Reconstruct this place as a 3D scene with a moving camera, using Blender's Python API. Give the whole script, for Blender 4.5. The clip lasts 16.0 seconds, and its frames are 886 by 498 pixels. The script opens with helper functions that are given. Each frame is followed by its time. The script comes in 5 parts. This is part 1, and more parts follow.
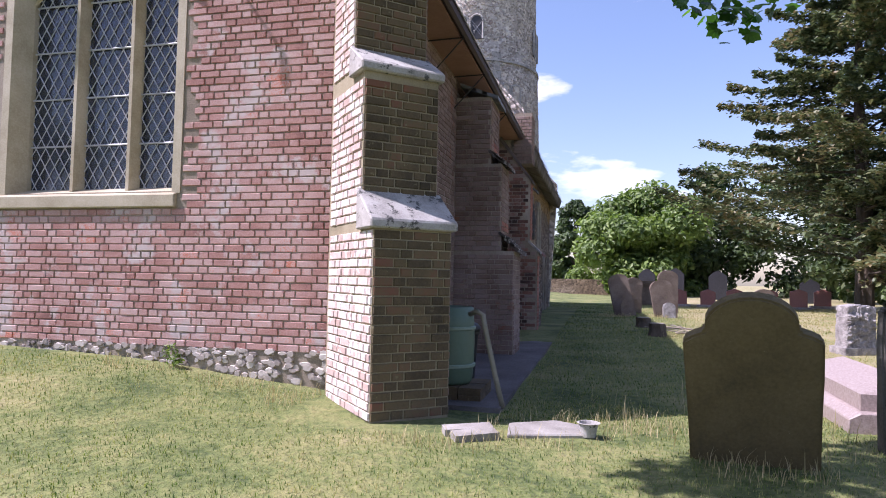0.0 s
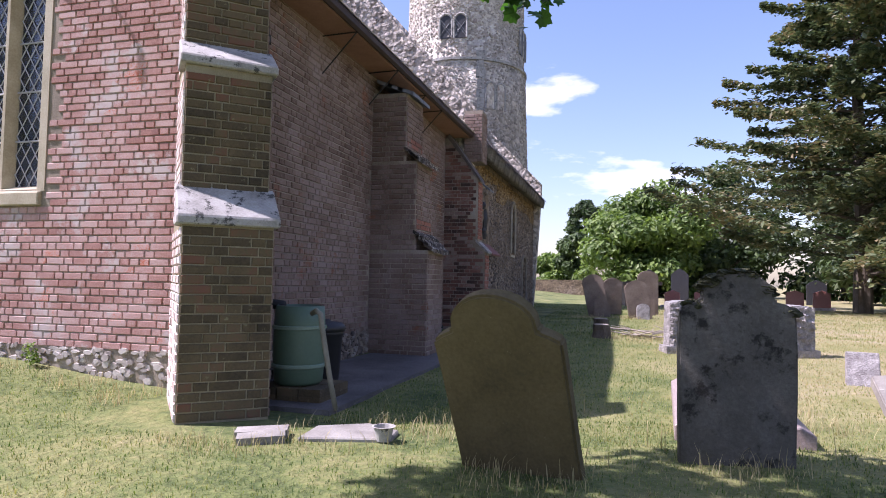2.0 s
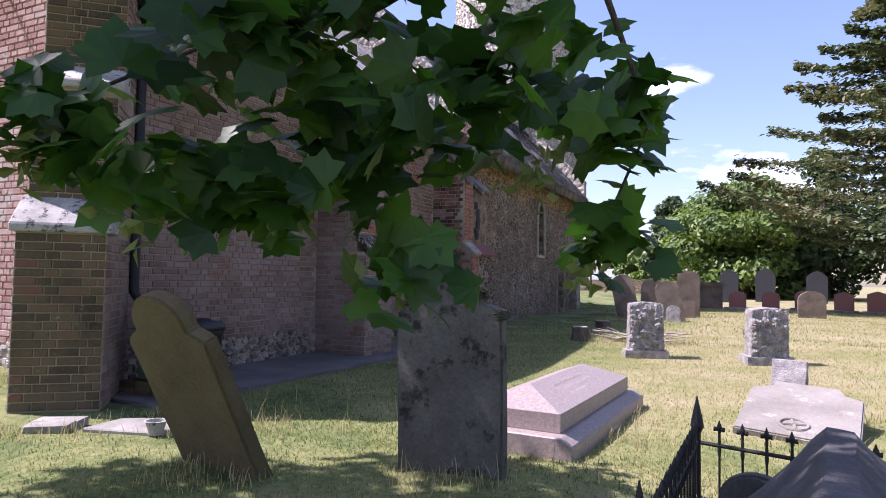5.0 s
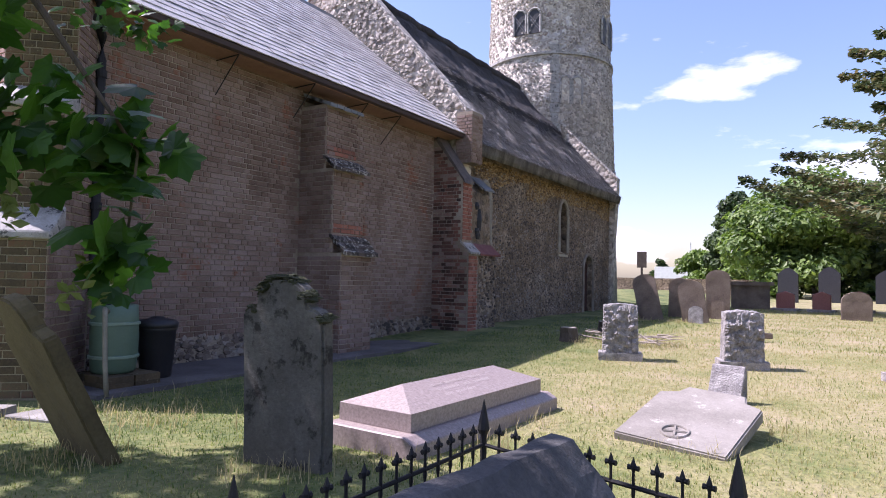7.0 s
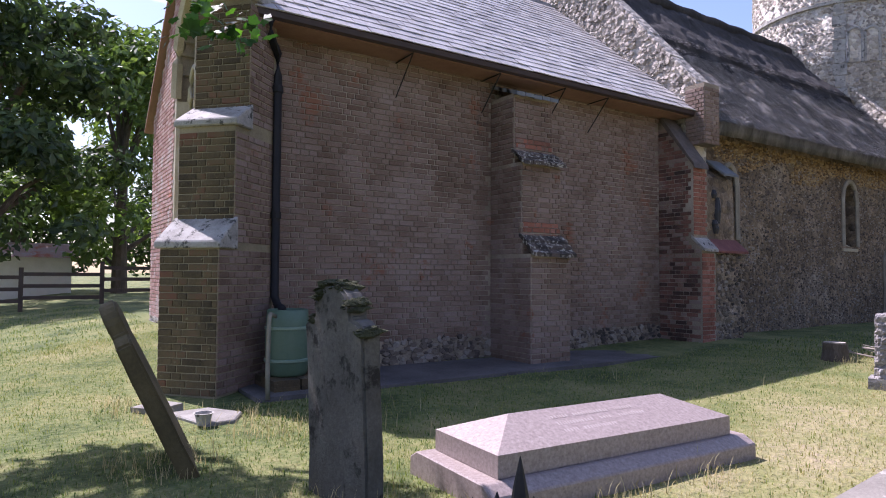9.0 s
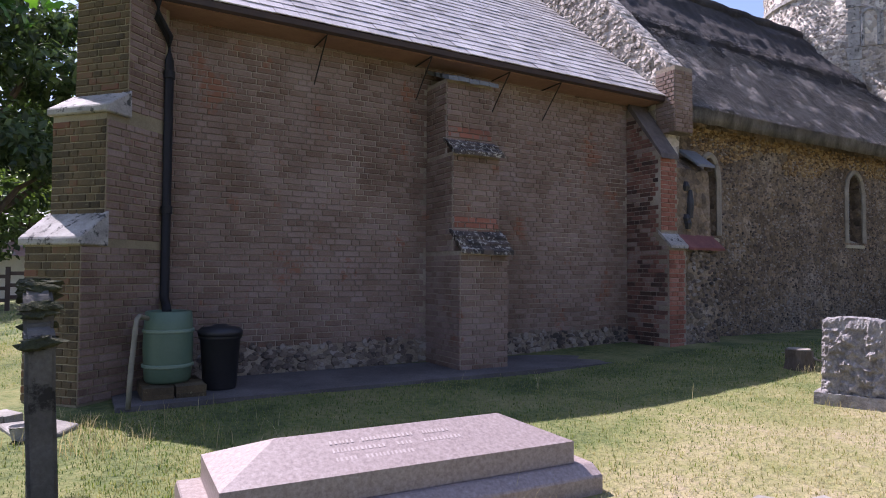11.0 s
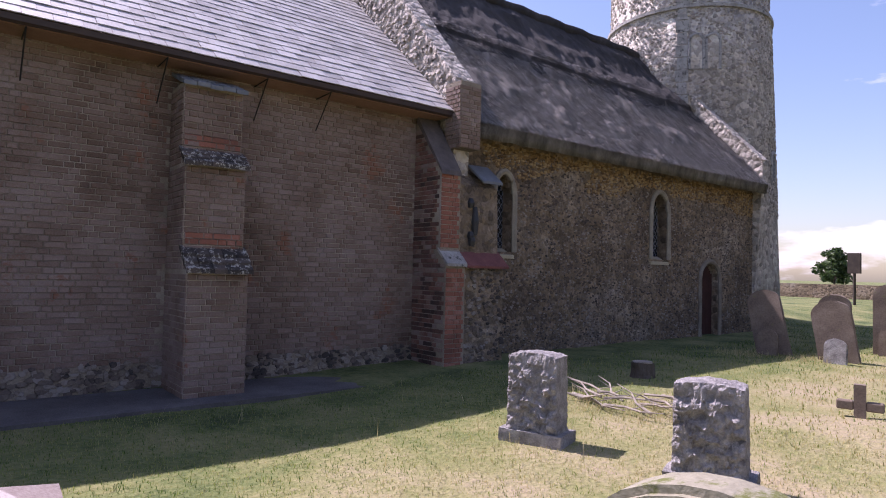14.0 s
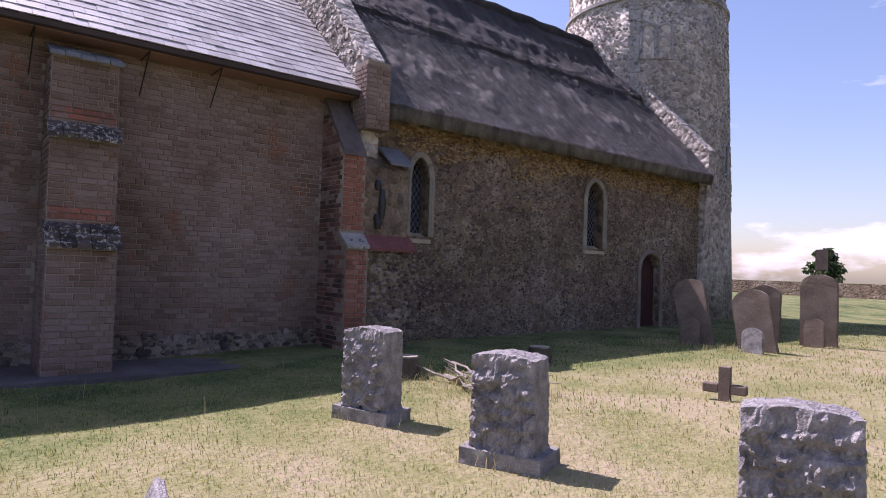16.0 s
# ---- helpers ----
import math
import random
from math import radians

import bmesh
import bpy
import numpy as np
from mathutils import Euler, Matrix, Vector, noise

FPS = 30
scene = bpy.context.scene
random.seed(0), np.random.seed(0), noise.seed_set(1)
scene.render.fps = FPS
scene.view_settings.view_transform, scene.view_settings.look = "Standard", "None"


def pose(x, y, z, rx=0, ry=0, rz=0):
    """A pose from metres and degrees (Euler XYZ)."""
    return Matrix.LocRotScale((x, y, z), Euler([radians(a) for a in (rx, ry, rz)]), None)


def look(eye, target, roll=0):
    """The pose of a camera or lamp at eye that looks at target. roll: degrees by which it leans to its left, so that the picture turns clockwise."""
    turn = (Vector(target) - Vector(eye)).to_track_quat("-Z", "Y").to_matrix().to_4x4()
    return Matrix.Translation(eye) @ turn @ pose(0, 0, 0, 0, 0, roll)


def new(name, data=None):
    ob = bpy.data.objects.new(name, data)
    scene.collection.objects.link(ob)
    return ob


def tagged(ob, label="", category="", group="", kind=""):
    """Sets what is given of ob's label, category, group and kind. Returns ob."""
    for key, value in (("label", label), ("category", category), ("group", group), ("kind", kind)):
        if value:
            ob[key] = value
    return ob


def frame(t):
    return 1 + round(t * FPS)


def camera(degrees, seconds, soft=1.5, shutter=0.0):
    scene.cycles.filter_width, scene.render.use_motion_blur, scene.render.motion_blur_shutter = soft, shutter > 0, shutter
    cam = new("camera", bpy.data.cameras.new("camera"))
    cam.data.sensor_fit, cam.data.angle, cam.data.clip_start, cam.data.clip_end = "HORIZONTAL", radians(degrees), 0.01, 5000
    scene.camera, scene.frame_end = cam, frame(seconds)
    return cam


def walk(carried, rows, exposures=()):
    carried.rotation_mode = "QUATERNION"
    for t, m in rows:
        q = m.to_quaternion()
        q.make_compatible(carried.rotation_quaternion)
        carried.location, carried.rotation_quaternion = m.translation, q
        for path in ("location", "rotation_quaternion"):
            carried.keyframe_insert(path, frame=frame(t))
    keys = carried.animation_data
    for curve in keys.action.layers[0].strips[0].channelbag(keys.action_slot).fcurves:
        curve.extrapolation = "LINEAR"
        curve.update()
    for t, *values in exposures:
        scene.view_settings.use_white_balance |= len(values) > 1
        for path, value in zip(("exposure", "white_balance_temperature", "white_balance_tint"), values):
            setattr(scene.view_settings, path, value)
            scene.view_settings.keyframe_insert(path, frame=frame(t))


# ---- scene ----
cam = camera(70.0, 16.0, 1.0)
ROWS = [
    (0.0, -0.128, -0.135, 1.118, 13.90, 2.71, -1.06),
    (0.5, 0.311, -0.017, 1.109, 14.57, 2.76, -1.01),
    (1.0, 0.743, 0.073, 1.108, 15.02, 2.81, -1.02),
    (1.5, 1.117, 0.242, 1.088, 15.45, 2.79, -1.13),
    (2.0, 1.416, 0.464, 1.119, 16.21, 2.80, -1.06),
    (2.5, 1.770, 0.617, 1.119, 20.23, 2.78, -1.06),
    (3.0, 2.142, 0.782, 1.102, 23.59, 2.78, -0.97),
    (3.5, 2.521, 0.921, 1.138, 24.28, 2.76, -1.04),
    (4.0, 2.949, 0.980, 1.144, 24.59, 2.69, -1.05),
    (4.5, 3.291, 1.065, 1.121, 24.18, 2.91, -1.09),
    (5.0, 3.696, 1.315, 1.165, 25.73, 2.70, -0.92),
    (5.2, 3.869, 1.373, 1.195, 26.12, 2.41, -0.92),
    (7.3, 5.159, 2.074, 1.259, 35.42, 2.37, -1.13),
    (7.5, 5.189, 2.219, 1.299, 38.26, 2.26, -1.03),
    (8.0, 5.208, 2.523, 1.287, 44.65, 2.17, -0.73),
    (8.2, 5.228, 2.687, 1.282, 48.23, 2.20, -0.52),
    (10.3, 5.377, 4.392, 1.231, 59.21, 2.26, -0.32),
    (10.5, 5.400, 4.560, 1.261, 59.39, 2.21, -0.33),
    (11.0, 5.537, 4.934, 1.262, 59.66, 2.16, -0.31),
    (11.5, 5.642, 5.326, 1.361, 59.44, 2.18, -0.39),
    (12.0, 5.665, 5.639, 1.450, 58.08, 2.07, -0.55),
    (12.5, 5.768, 5.932, 1.512, 55.16, 2.06, -0.80),
    (13.0, 6.017, 6.313, 1.580, 53.23, 2.14, -1.02),
    (13.5, 6.191, 6.660, 1.610, 52.04, 1.99, -1.15),
    (14.0, 6.432, 6.955, 1.602, 51.67, 1.99, -1.28),
    (14.5, 6.708, 7.292, 1.550, 51.45, 1.91, -1.40),
    (15.0, 6.863, 7.665, 1.533, 51.25, 1.80, -1.56),
    (15.5, 7.066, 7.955, 1.485, 51.25, 1.75, -1.69),
    (16.0, 7.210, 8.264, 1.414, 51.40, 1.76, -1.86),
]
walk(cam, [(t, pose(x, y, z, 90 + pitch, roll, yaw)) for t, x, y, z, yaw, pitch, roll in ROWS], [(0, 0.92, 5900, 35), (5, 1.06, 5980, 35), (8, 0.94, 5900, 33), (11, 0.86, 6020, 33), (13.5, 0.74, 6050, 37), (16, 0.62, 6020, 41)])
# ---- light ----
SUN = Vector((-0.56, -0.18, 0.809))
sun_data = bpy.data.lights.new("sun", "SUN")
sun_data.energy, sun_data.angle, sun_data.color = 5.0, radians(0.55), (1.0, 0.955, 0.89)
sun_ob = new("sun", sun_data)
sun_ob.matrix_world = look(SUN * 40, (0, 0, 0))
world = bpy.data.worlds.new("sky")
scene.world = world
world.use_nodes = True
wn, wl = world.node_tree.nodes, world.node_tree.links
wn.clear()
sky = wn.new("ShaderNodeTexSky")
sky.sky_type, sky.sun_disc = "NISHITA", False
sky.sun_elevation = math.asin(SUN.z / SUN.length)
sky.sun_rotation = math.atan2(SUN.x, SUN.y)
sky.air_density, sky.dust_density, sky.ozone_density = 1.2, 1.0, 1.4
wtc = wn.new("ShaderNodeTexCoord")
wmap = wn.new("ShaderNodeMapping")
wmap.inputs["Scale"].default_value = (1.0, 1.0, 3.2)
wnoise = wn.new("ShaderNodeTexNoise")
wnoise.inputs["Scale"].default_value, wnoise.inputs["Detail"].default_value, wnoise.inputs["Roughness"].default_value = 3.1, 8, 0.55
wramp = wn.new("ShaderNodeValToRGB")
wramp.color_ramp.elements[0].position, wramp.color_ramp.elements[1].position = 0.58, 0.70
wmix = wn.new("ShaderNodeMixRGB")
wmix.inputs["Color2"].default_value = (9.5, 9.4, 9.6, 1)
wbg = wn.new("ShaderNodeBackground")
wbg.inputs["Strength"].default_value = 0.105
wout = wn.new("ShaderNodeOutputWorld")
wl.new(wtc.outputs["Generated"], wmap.inputs["Vector"])
wl.new(wmap.outputs["Vector"], wnoise.inputs["Vector"])
wl.new(wnoise.outputs["Fac"], wramp.inputs["Fac"])
wl.new(wramp.outputs["Color"], wmix.inputs["Fac"])
wl.new(sky.outputs["Color"], wmix.inputs["Color1"])
wl.new(wmix.outputs["Color"], wbg.inputs["Color"])
wl.new(wbg.outputs["Background"], wout.inputs["Surface"])


# ---- materials ----
def surface(name, colours, scale=4.0, fine=40.0, bump=0.3, dist=0.02, rough=0.85, spread=0.5, island=False, spots=None, metal=0.0, stretch=(1, 1, 1), local=False, cells=0.0, dry=0.0):
    """colours: a ramp. scale, fine: noise sizes per metre. island: colour varies from piece to piece. spots: (colour, scale, threshold)."""
    m = bpy.data.materials.new(name)
    m.use_nodes = True
    n, l = m.node_tree.nodes, m.node_tree.links
    b = n["Principled BSDF"]
    b.inputs["Roughness"].default_value, b.inputs["Metallic"].default_value = rough, metal
    if local:
        tc = n.new("ShaderNodeTexCoord").outputs["Object"]
    else:
        tc = n.new("ShaderNodeNewGeometry").outputs["Position"]
    mp = n.new("ShaderNodeMapping")
    mp.inputs["Scale"].default_value = stretch
    l.new(tc, mp.inputs["Vector"])
    vec = mp.outputs["Vector"]
    big, small = n.new("ShaderNodeTexNoise"), n.new("ShaderNodeTexNoise")
    for t, s, d in ((big, scale, 5), (small, fine, 4)):
        t.inputs["Scale"].default_value, t.inputs["Detail"].default_value, t.inputs["Roughness"].default_value = s, d, 0.62
        l.new(vec, t.inputs["Vector"])
    mx = n.new("ShaderNodeMath")
    mx.operation = "MULTIPLY_ADD"
    l.new(small.outputs["Fac"], mx.inputs[0])
    mx.inputs[1].default_value = 0.45
    l.new(big.outputs["Fac"], mx.inputs[2])
    value = mx.outputs[0]
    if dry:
        # lush along the church and before it, parched in the open churchyard; lush green darkened for the church's
        # shade
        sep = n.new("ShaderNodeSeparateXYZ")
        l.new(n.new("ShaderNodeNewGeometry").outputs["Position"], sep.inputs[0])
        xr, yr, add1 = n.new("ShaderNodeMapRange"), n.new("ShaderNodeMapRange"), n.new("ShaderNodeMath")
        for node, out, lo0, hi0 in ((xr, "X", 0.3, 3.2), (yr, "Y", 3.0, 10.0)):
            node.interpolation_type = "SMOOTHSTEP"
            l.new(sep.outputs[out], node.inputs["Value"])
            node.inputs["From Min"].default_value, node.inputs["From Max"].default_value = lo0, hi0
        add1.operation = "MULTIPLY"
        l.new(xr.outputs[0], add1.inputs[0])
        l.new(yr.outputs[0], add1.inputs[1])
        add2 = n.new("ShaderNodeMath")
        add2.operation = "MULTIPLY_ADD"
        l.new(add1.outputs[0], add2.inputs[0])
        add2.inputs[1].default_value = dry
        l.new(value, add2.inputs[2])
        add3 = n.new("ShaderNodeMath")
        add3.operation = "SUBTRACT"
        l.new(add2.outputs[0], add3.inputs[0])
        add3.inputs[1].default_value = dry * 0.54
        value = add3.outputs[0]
    if island:
        geo, info = n.new("ShaderNodeNewGeometry"), n.new("ShaderNodeObjectInfo")
        add, fr, sc = n.new("ShaderNodeMath"), n.new("ShaderNodeMath"), n.new("ShaderNodeMath")
        fr.operation, sc.operation = "FRACT", "MULTIPLY_ADD"
        l.new(geo.outputs["Random Per Island"], add.inputs[0])
        l.new(info.outputs["Random"], add.inputs[1])
        l.new(add.outputs[0], fr.inputs[0])
        l.new(fr.outputs[0], sc.inputs[0])
        sc.inputs[1].default_value = spread
        l.new(value, sc.inputs[2])
        off = n.new("ShaderNodeMath")
        off.operation = "SUBTRACT"
        l.new(sc.outputs[0], off.inputs[0])
        off.inputs[1].default_value = spread / 2
        value = off.outputs[0]
    ramp = n.new("ShaderNodeValToRGB")
    els = ramp.color_ramp.elements
    lo, hi = 0.42, 1.02
    for i, c in enumerate(colours):
        p = lo + (hi - lo) * i / max(1, len(colours) - 1)
        e = els[i] if i < 2 and i < len(els) else els.new(min(p, 1.0))
        e.position, e.color = min(p, 1.0), (*c, 1)
    l.new(value, ramp.inputs["Fac"])
    colour = ramp.outputs["Color"]
    if spots:
        sp = n.new("ShaderNodeTexNoise")
        sp.inputs["Scale"].default_value, sp.inputs["Detail"].default_value, sp.inputs["Roughness"].default_value = spots[1], 7, 0.7
        l.new(vec, sp.inputs["Vector"])
        r2 = n.new("ShaderNodeValToRGB")
        r2.color_ramp.elements[0].position, r2.color_ramp.elements[1].position = spots[2], spots[2] + 0.06
        l.new(sp.outputs["Fac"], r2.inputs["Fac"])
        mix = n.new("ShaderNodeMixRGB")
        l.new(r2.outputs["Color"], mix.inputs["Fac"])
        l.new(colour, mix.inputs["Color1"])
        mix.inputs["Color2"].default_value = (*spots[0], 1)
        colour = mix.outputs["Color"]
    height = small.outputs["Fac"]
    if cells:
        vo = n.new("ShaderNodeTexVoronoi")
        vo.inputs["Scale"].default_value = cells
        warp = n.new("ShaderNodeMixRGB")
        warp.blend_type, warp.inputs["Fac"].default_value = "ADD", 0.06
        l.new(vec, warp.inputs["Color1"])
        l.new(big.outputs["Color"], warp.inputs["Color2"])
        l.new(warp.outputs["Color"], vo.inputs["Vector"])
        cm = n.new("ShaderNodeMixRGB")
        cm.blend_type, cm.inputs["Fac"].default_value = "OVERLAY", 0.55
        l.new(colour, cm.inputs["Color1"])
        bw = n.new("ShaderNodeRGBToBW")
        l.new(vo.outputs["Color"], bw.inputs["Color"])
        l.new(bw.outputs["Val"], cm.inputs["Color2"])
        colour = cm.outputs["Color"]
        hs = n.new("ShaderNodeMath")
        hs.operation = "MULTIPLY_ADD"
        l.new(vo.outputs["Distance"], hs.inputs[0])
        hs.inputs[1].default_value = -1.2
        l.new(small.outputs["Fac"], hs.inputs[2])
        height = hs.outputs[0]
    l.new(colour, b.inputs["Base Color"])
    bp = n.new("ShaderNodeBump")
    bp.inputs["Strength"].default_value, bp.inputs["Distance"].default_value = bump, dist
    l.new(height, bp.inputs["Height"])
    l.new(bp.outputs["Normal"], b.inputs["Normal"])
    return m


def leafy(name, colours, scale=0.6, through_light=0.45, rough=0.55, dry=0.0):
    m = surface(name, colours, scale, 9, 0.1, 0.01, rough, 0.5, True, dry=dry)
    n, l = m.node_tree.nodes, m.node_tree.links
    b, out = n["Principled BSDF"], n["Material Output"]
    tr, mix = n.new("ShaderNodeBsdfTranslucent"), n.new("ShaderNodeMixShader")
    ramp = [x for x in n if x.type == "VALTORGB"][0]
    hsv = n.new("ShaderNodeHueSaturation")
    hsv.inputs["Value"].default_value, hsv.inputs["Saturation"].default_value = 1.8, 1.15
    l.new(ramp.outputs["Color"], hsv.inputs["Color"])
    l.new(hsv.outputs["Color"], tr.inputs["Color"])
    mix.inputs["Fac"].default_value = through_light
    l.new(b.outputs["BSDF"], mix.inputs[1])
    l.new(tr.outputs["BSDF"], mix.inputs[2])
    l.new(mix.outputs["Shader"], out.inputs["Surface"])
    return m


M = {}
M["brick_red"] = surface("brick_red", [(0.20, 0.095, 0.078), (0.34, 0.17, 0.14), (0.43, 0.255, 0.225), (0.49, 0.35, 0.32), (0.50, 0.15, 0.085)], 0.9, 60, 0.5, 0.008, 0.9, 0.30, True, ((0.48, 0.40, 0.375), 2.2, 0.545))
M["brick_orange"] = surface("brick_orange", [(0.13, 0.055, 0.04), (0.22, 0.085, 0.055), (0.30, 0.115, 0.075), (0.36, 0.19, 0.15)], 1.6, 55, 0.5, 0.008, 0.9, 0.3, True)
# Limewashed brick, paler still so the flank's sunlight is in its colour
M["brick_washed_lit"] = surface("brick_washed_lit", [(0.38, 0.27, 0.23), (0.50, 0.39, 0.35), (0.60, 0.52, 0.48)], 1.4, 60, 0.4, 0.008, 0.9, 0.4, True, ((0.62, 0.58, 0.55), 5.0, 0.5))
# Brown north-side brick, darker than brick_red: the wall's shade is in its colour
M["brick_north_shade"] = surface("brick_north_shade", [(0.075, 0.045, 0.032), (0.14, 0.088, 0.062), (0.20, 0.135, 0.105), (0.25, 0.182, 0.155), (0.29, 0.225, 0.20)], 0.7, 55, 0.5, 0.008, 0.9, 0.22, True, ((0.22, 0.10, 0.06), 1.6, 0.60))
# Mossy brick, darkened further: shade is mixed into its colour
M["brick_mossy_shade"] = surface("brick_mossy_shade", [(0.04, 0.03, 0.016), (0.085, 0.062, 0.032), (0.13, 0.095, 0.048), (0.17, 0.075, 0.045)], 1.8, 50, 0.5, 0.01, 0.92, 0.35, True, ((0.22, 0.20, 0.11), 14.0, 0.62))
M["brick_dark"] = surface("brick_dark", [(0.05, 0.03, 0.025), (0.13, 0.065, 0.05), (0.22, 0.10, 0.07), (0.26, 0.20, 0.17)], 1.5, 50, 0.4, 0.008, 0.92, 0.6, True)
M["mortar"] = surface("mortar", [(0.09, 0.07, 0.05), (0.26, 0.215, 0.16), (0.46, 0.405, 0.33)], 0.9, 60, 0.6, 0.01, 0.95)
M["mortar_yellow"] = surface("mortar_yellow", [(0.14, 0.115, 0.07), (0.27, 0.23, 0.145), (0.38, 0.335, 0.23)], 1.5, 80, 0.5, 0.006, 0.95)
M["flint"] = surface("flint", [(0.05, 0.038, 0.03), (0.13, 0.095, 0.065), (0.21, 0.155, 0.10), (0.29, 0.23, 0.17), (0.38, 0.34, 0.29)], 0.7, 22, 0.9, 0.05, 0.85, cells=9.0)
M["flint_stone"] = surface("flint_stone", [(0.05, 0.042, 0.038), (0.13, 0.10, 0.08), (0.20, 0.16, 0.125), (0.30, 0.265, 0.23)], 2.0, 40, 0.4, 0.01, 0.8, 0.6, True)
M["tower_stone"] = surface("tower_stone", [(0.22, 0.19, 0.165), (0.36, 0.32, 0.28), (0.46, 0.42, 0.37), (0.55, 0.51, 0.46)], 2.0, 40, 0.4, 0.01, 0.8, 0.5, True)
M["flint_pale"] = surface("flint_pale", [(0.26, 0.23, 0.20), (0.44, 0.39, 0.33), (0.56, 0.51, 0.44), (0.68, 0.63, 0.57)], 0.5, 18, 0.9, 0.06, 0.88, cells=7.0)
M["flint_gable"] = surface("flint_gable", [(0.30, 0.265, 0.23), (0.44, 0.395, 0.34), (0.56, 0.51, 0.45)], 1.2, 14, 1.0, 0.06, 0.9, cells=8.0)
M["limestone"] = surface("limestone", [(0.25, 0.21, 0.13), (0.42, 0.37, 0.26), (0.55, 0.5, 0.38)], 2.0, 50, 0.25, 0.006, 0.85)
M["surround"] = surface("surround", [(0.12, 0.10, 0.08), (0.22, 0.19, 0.15), (0.32, 0.29, 0.24)], 3.0, 50, 0.4, 0.01, 0.9)
M["lancet_stone"] = surface("lancet_stone", [(0.16, 0.14, 0.11), (0.28, 0.25, 0.20), (0.40, 0.36, 0.29)], 3.0, 50, 0.4, 0.01, 0.9)
M["tile_plain"] = surface("tile_plain", [(0.06, 0.05, 0.045), (0.11, 0.09, 0.08), (0.16, 0.13, 0.115)], 6.0, 50, 0.4, 0.01, 0.9)
M["black_paint"] = surface("black_paint", [(0.006, 0.006, 0.007), (0.016, 0.015, 0.016)], 9, 80, 0.2, 0.003, 0.75)
M["cap_stone"] = surface("cap_stone", [(0.16, 0.155, 0.14), (0.34, 0.325, 0.30), (0.5, 0.485, 0.46)], 4.0, 60, 0.4, 0.008, 0.9, spots=((0.06, 0.06, 0.055), 9.0, 0.56))
M["tile_mossy"] = surface("tile_mossy", [(0.03, 0.026, 0.024), (0.075, 0.06, 0.05), (0.13, 0.10, 0.08)], 8.0, 60, 0.7, 0.02, 0.9, 0.4, True, ((0.46, 0.44, 0.38), 16.0, 0.53))
M["tile_red"] = surface("tile_red", [(0.11, 0.035, 0.03), (0.17, 0.055, 0.045), (0.22, 0.085, 0.065)], 5, 40, 0.25, 0.01, 0.7)
M["slate"] = surface("slate", [(0.28, 0.265, 0.255), (0.42, 0.40, 0.385), (0.54, 0.52, 0.50)], 1.6, 45, 0.25, 0.006, 0.55, 0.35, True, ((0.2, 0.17, 0.12), 6.0, 0.68))
M["thatch"] = surface("thatch", [(0.07, 0.062, 0.055), (0.16, 0.145, 0.13), (0.29, 0.265, 0.24), (0.44, 0.41, 0.38)], 1.6, 26, 1.0, 0.12, 0.95, stretch=(1, 2.2, 1))
# Dark ridge thatch: the ridge's shadow down the slope is put into this colour
M["thatch_ridge_shade"] = surface("thatch_ridge_shade", [(0.022, 0.02, 0.021), (0.05, 0.046, 0.046), (0.10, 0.092, 0.09)], 1.0, 30, 0.9, 0.05, 0.95, stretch=(1, 2.5, 1))
M["ochre_stone"] = surface("ochre_stone", [(0.10, 0.06, 0.03), (0.22, 0.14, 0.065), (0.33, 0.22, 0.10), (0.40, 0.30, 0.17)], 2.0, 40, 0.5, 0.012, 0.9, 0.6, True)
M["reed"] = surface("reed", [(0.12, 0.11, 0.10), (0.30, 0.28, 0.26), (0.52, 0.49, 0.46)], 2.0, 30, 0.2, 0.01, 0.9, 0.7, True)
M["wood_dark"] = surface("wood_dark", [(0.02, 0.014, 0.011), (0.05, 0.035, 0.027), (0.08, 0.06, 0.045)], 3, 40, 0.4, 0.01, 0.7)
M["door_wood"] = surface("door_wood", [(0.03, 0.012, 0.012), (0.07, 0.025, 0.022)], 3, 40, 0.3, 0.01, 0.8)
M["iron"] = surface("iron", [(0.012, 0.012, 0.014), (0.03, 0.027, 0.026)], 9, 80, 0.3, 0.004, 0.6, metal=0.3)
M["gutter"] = surface("gutter", [(0.03, 0.02, 0.02), (0.06, 0.035, 0.03)], 4, 40, 0.2, 0.004, 0.6)
M["soffit"] = surface("soffit", [(0.22, 0.12, 0.08), (0.34, 0.20, 0.14)], 3, 30, 0.2, 0.006, 0.8)
M["lead"] = surface("lead", [(0.30, 0.31, 0.33), (0.45, 0.46, 0.48)], 8, 60, 0.1, 0.002, 0.5)
M["lead_grey"] = surface("lead_grey", [(0.10, 0.11, 0.12), (0.20, 0.21, 0.22)], 4, 30, 0.3, 0.006, 0.6)
M["moss_stone"] = surface("moss_stone", [(0.045, 0.035, 0.016), (0.11, 0.085, 0.035), (0.16, 0.125, 0.06)], 2.2, 45, 0.5, 0.01, 0.95, spots=((0.30, 0.28, 0.17), 26.0, 0.68), local=True)
M["grey_stone"] = surface("grey_stone", [(0.05, 0.046, 0.038), (0.10, 0.093, 0.078), (0.17, 0.158, 0.135)], 2.5, 45, 0.6, 0.012, 0.95, spots=((0.022, 0.02, 0.016), 3.6, 0.55), local=True)
M["dark_stone"] = surface("dark_stone", [(0.035, 0.035, 0.036), (0.08, 0.078, 0.075), (0.14, 0.135, 0.13)], 3.0, 45, 0.7, 0.015, 0.95, local=True)
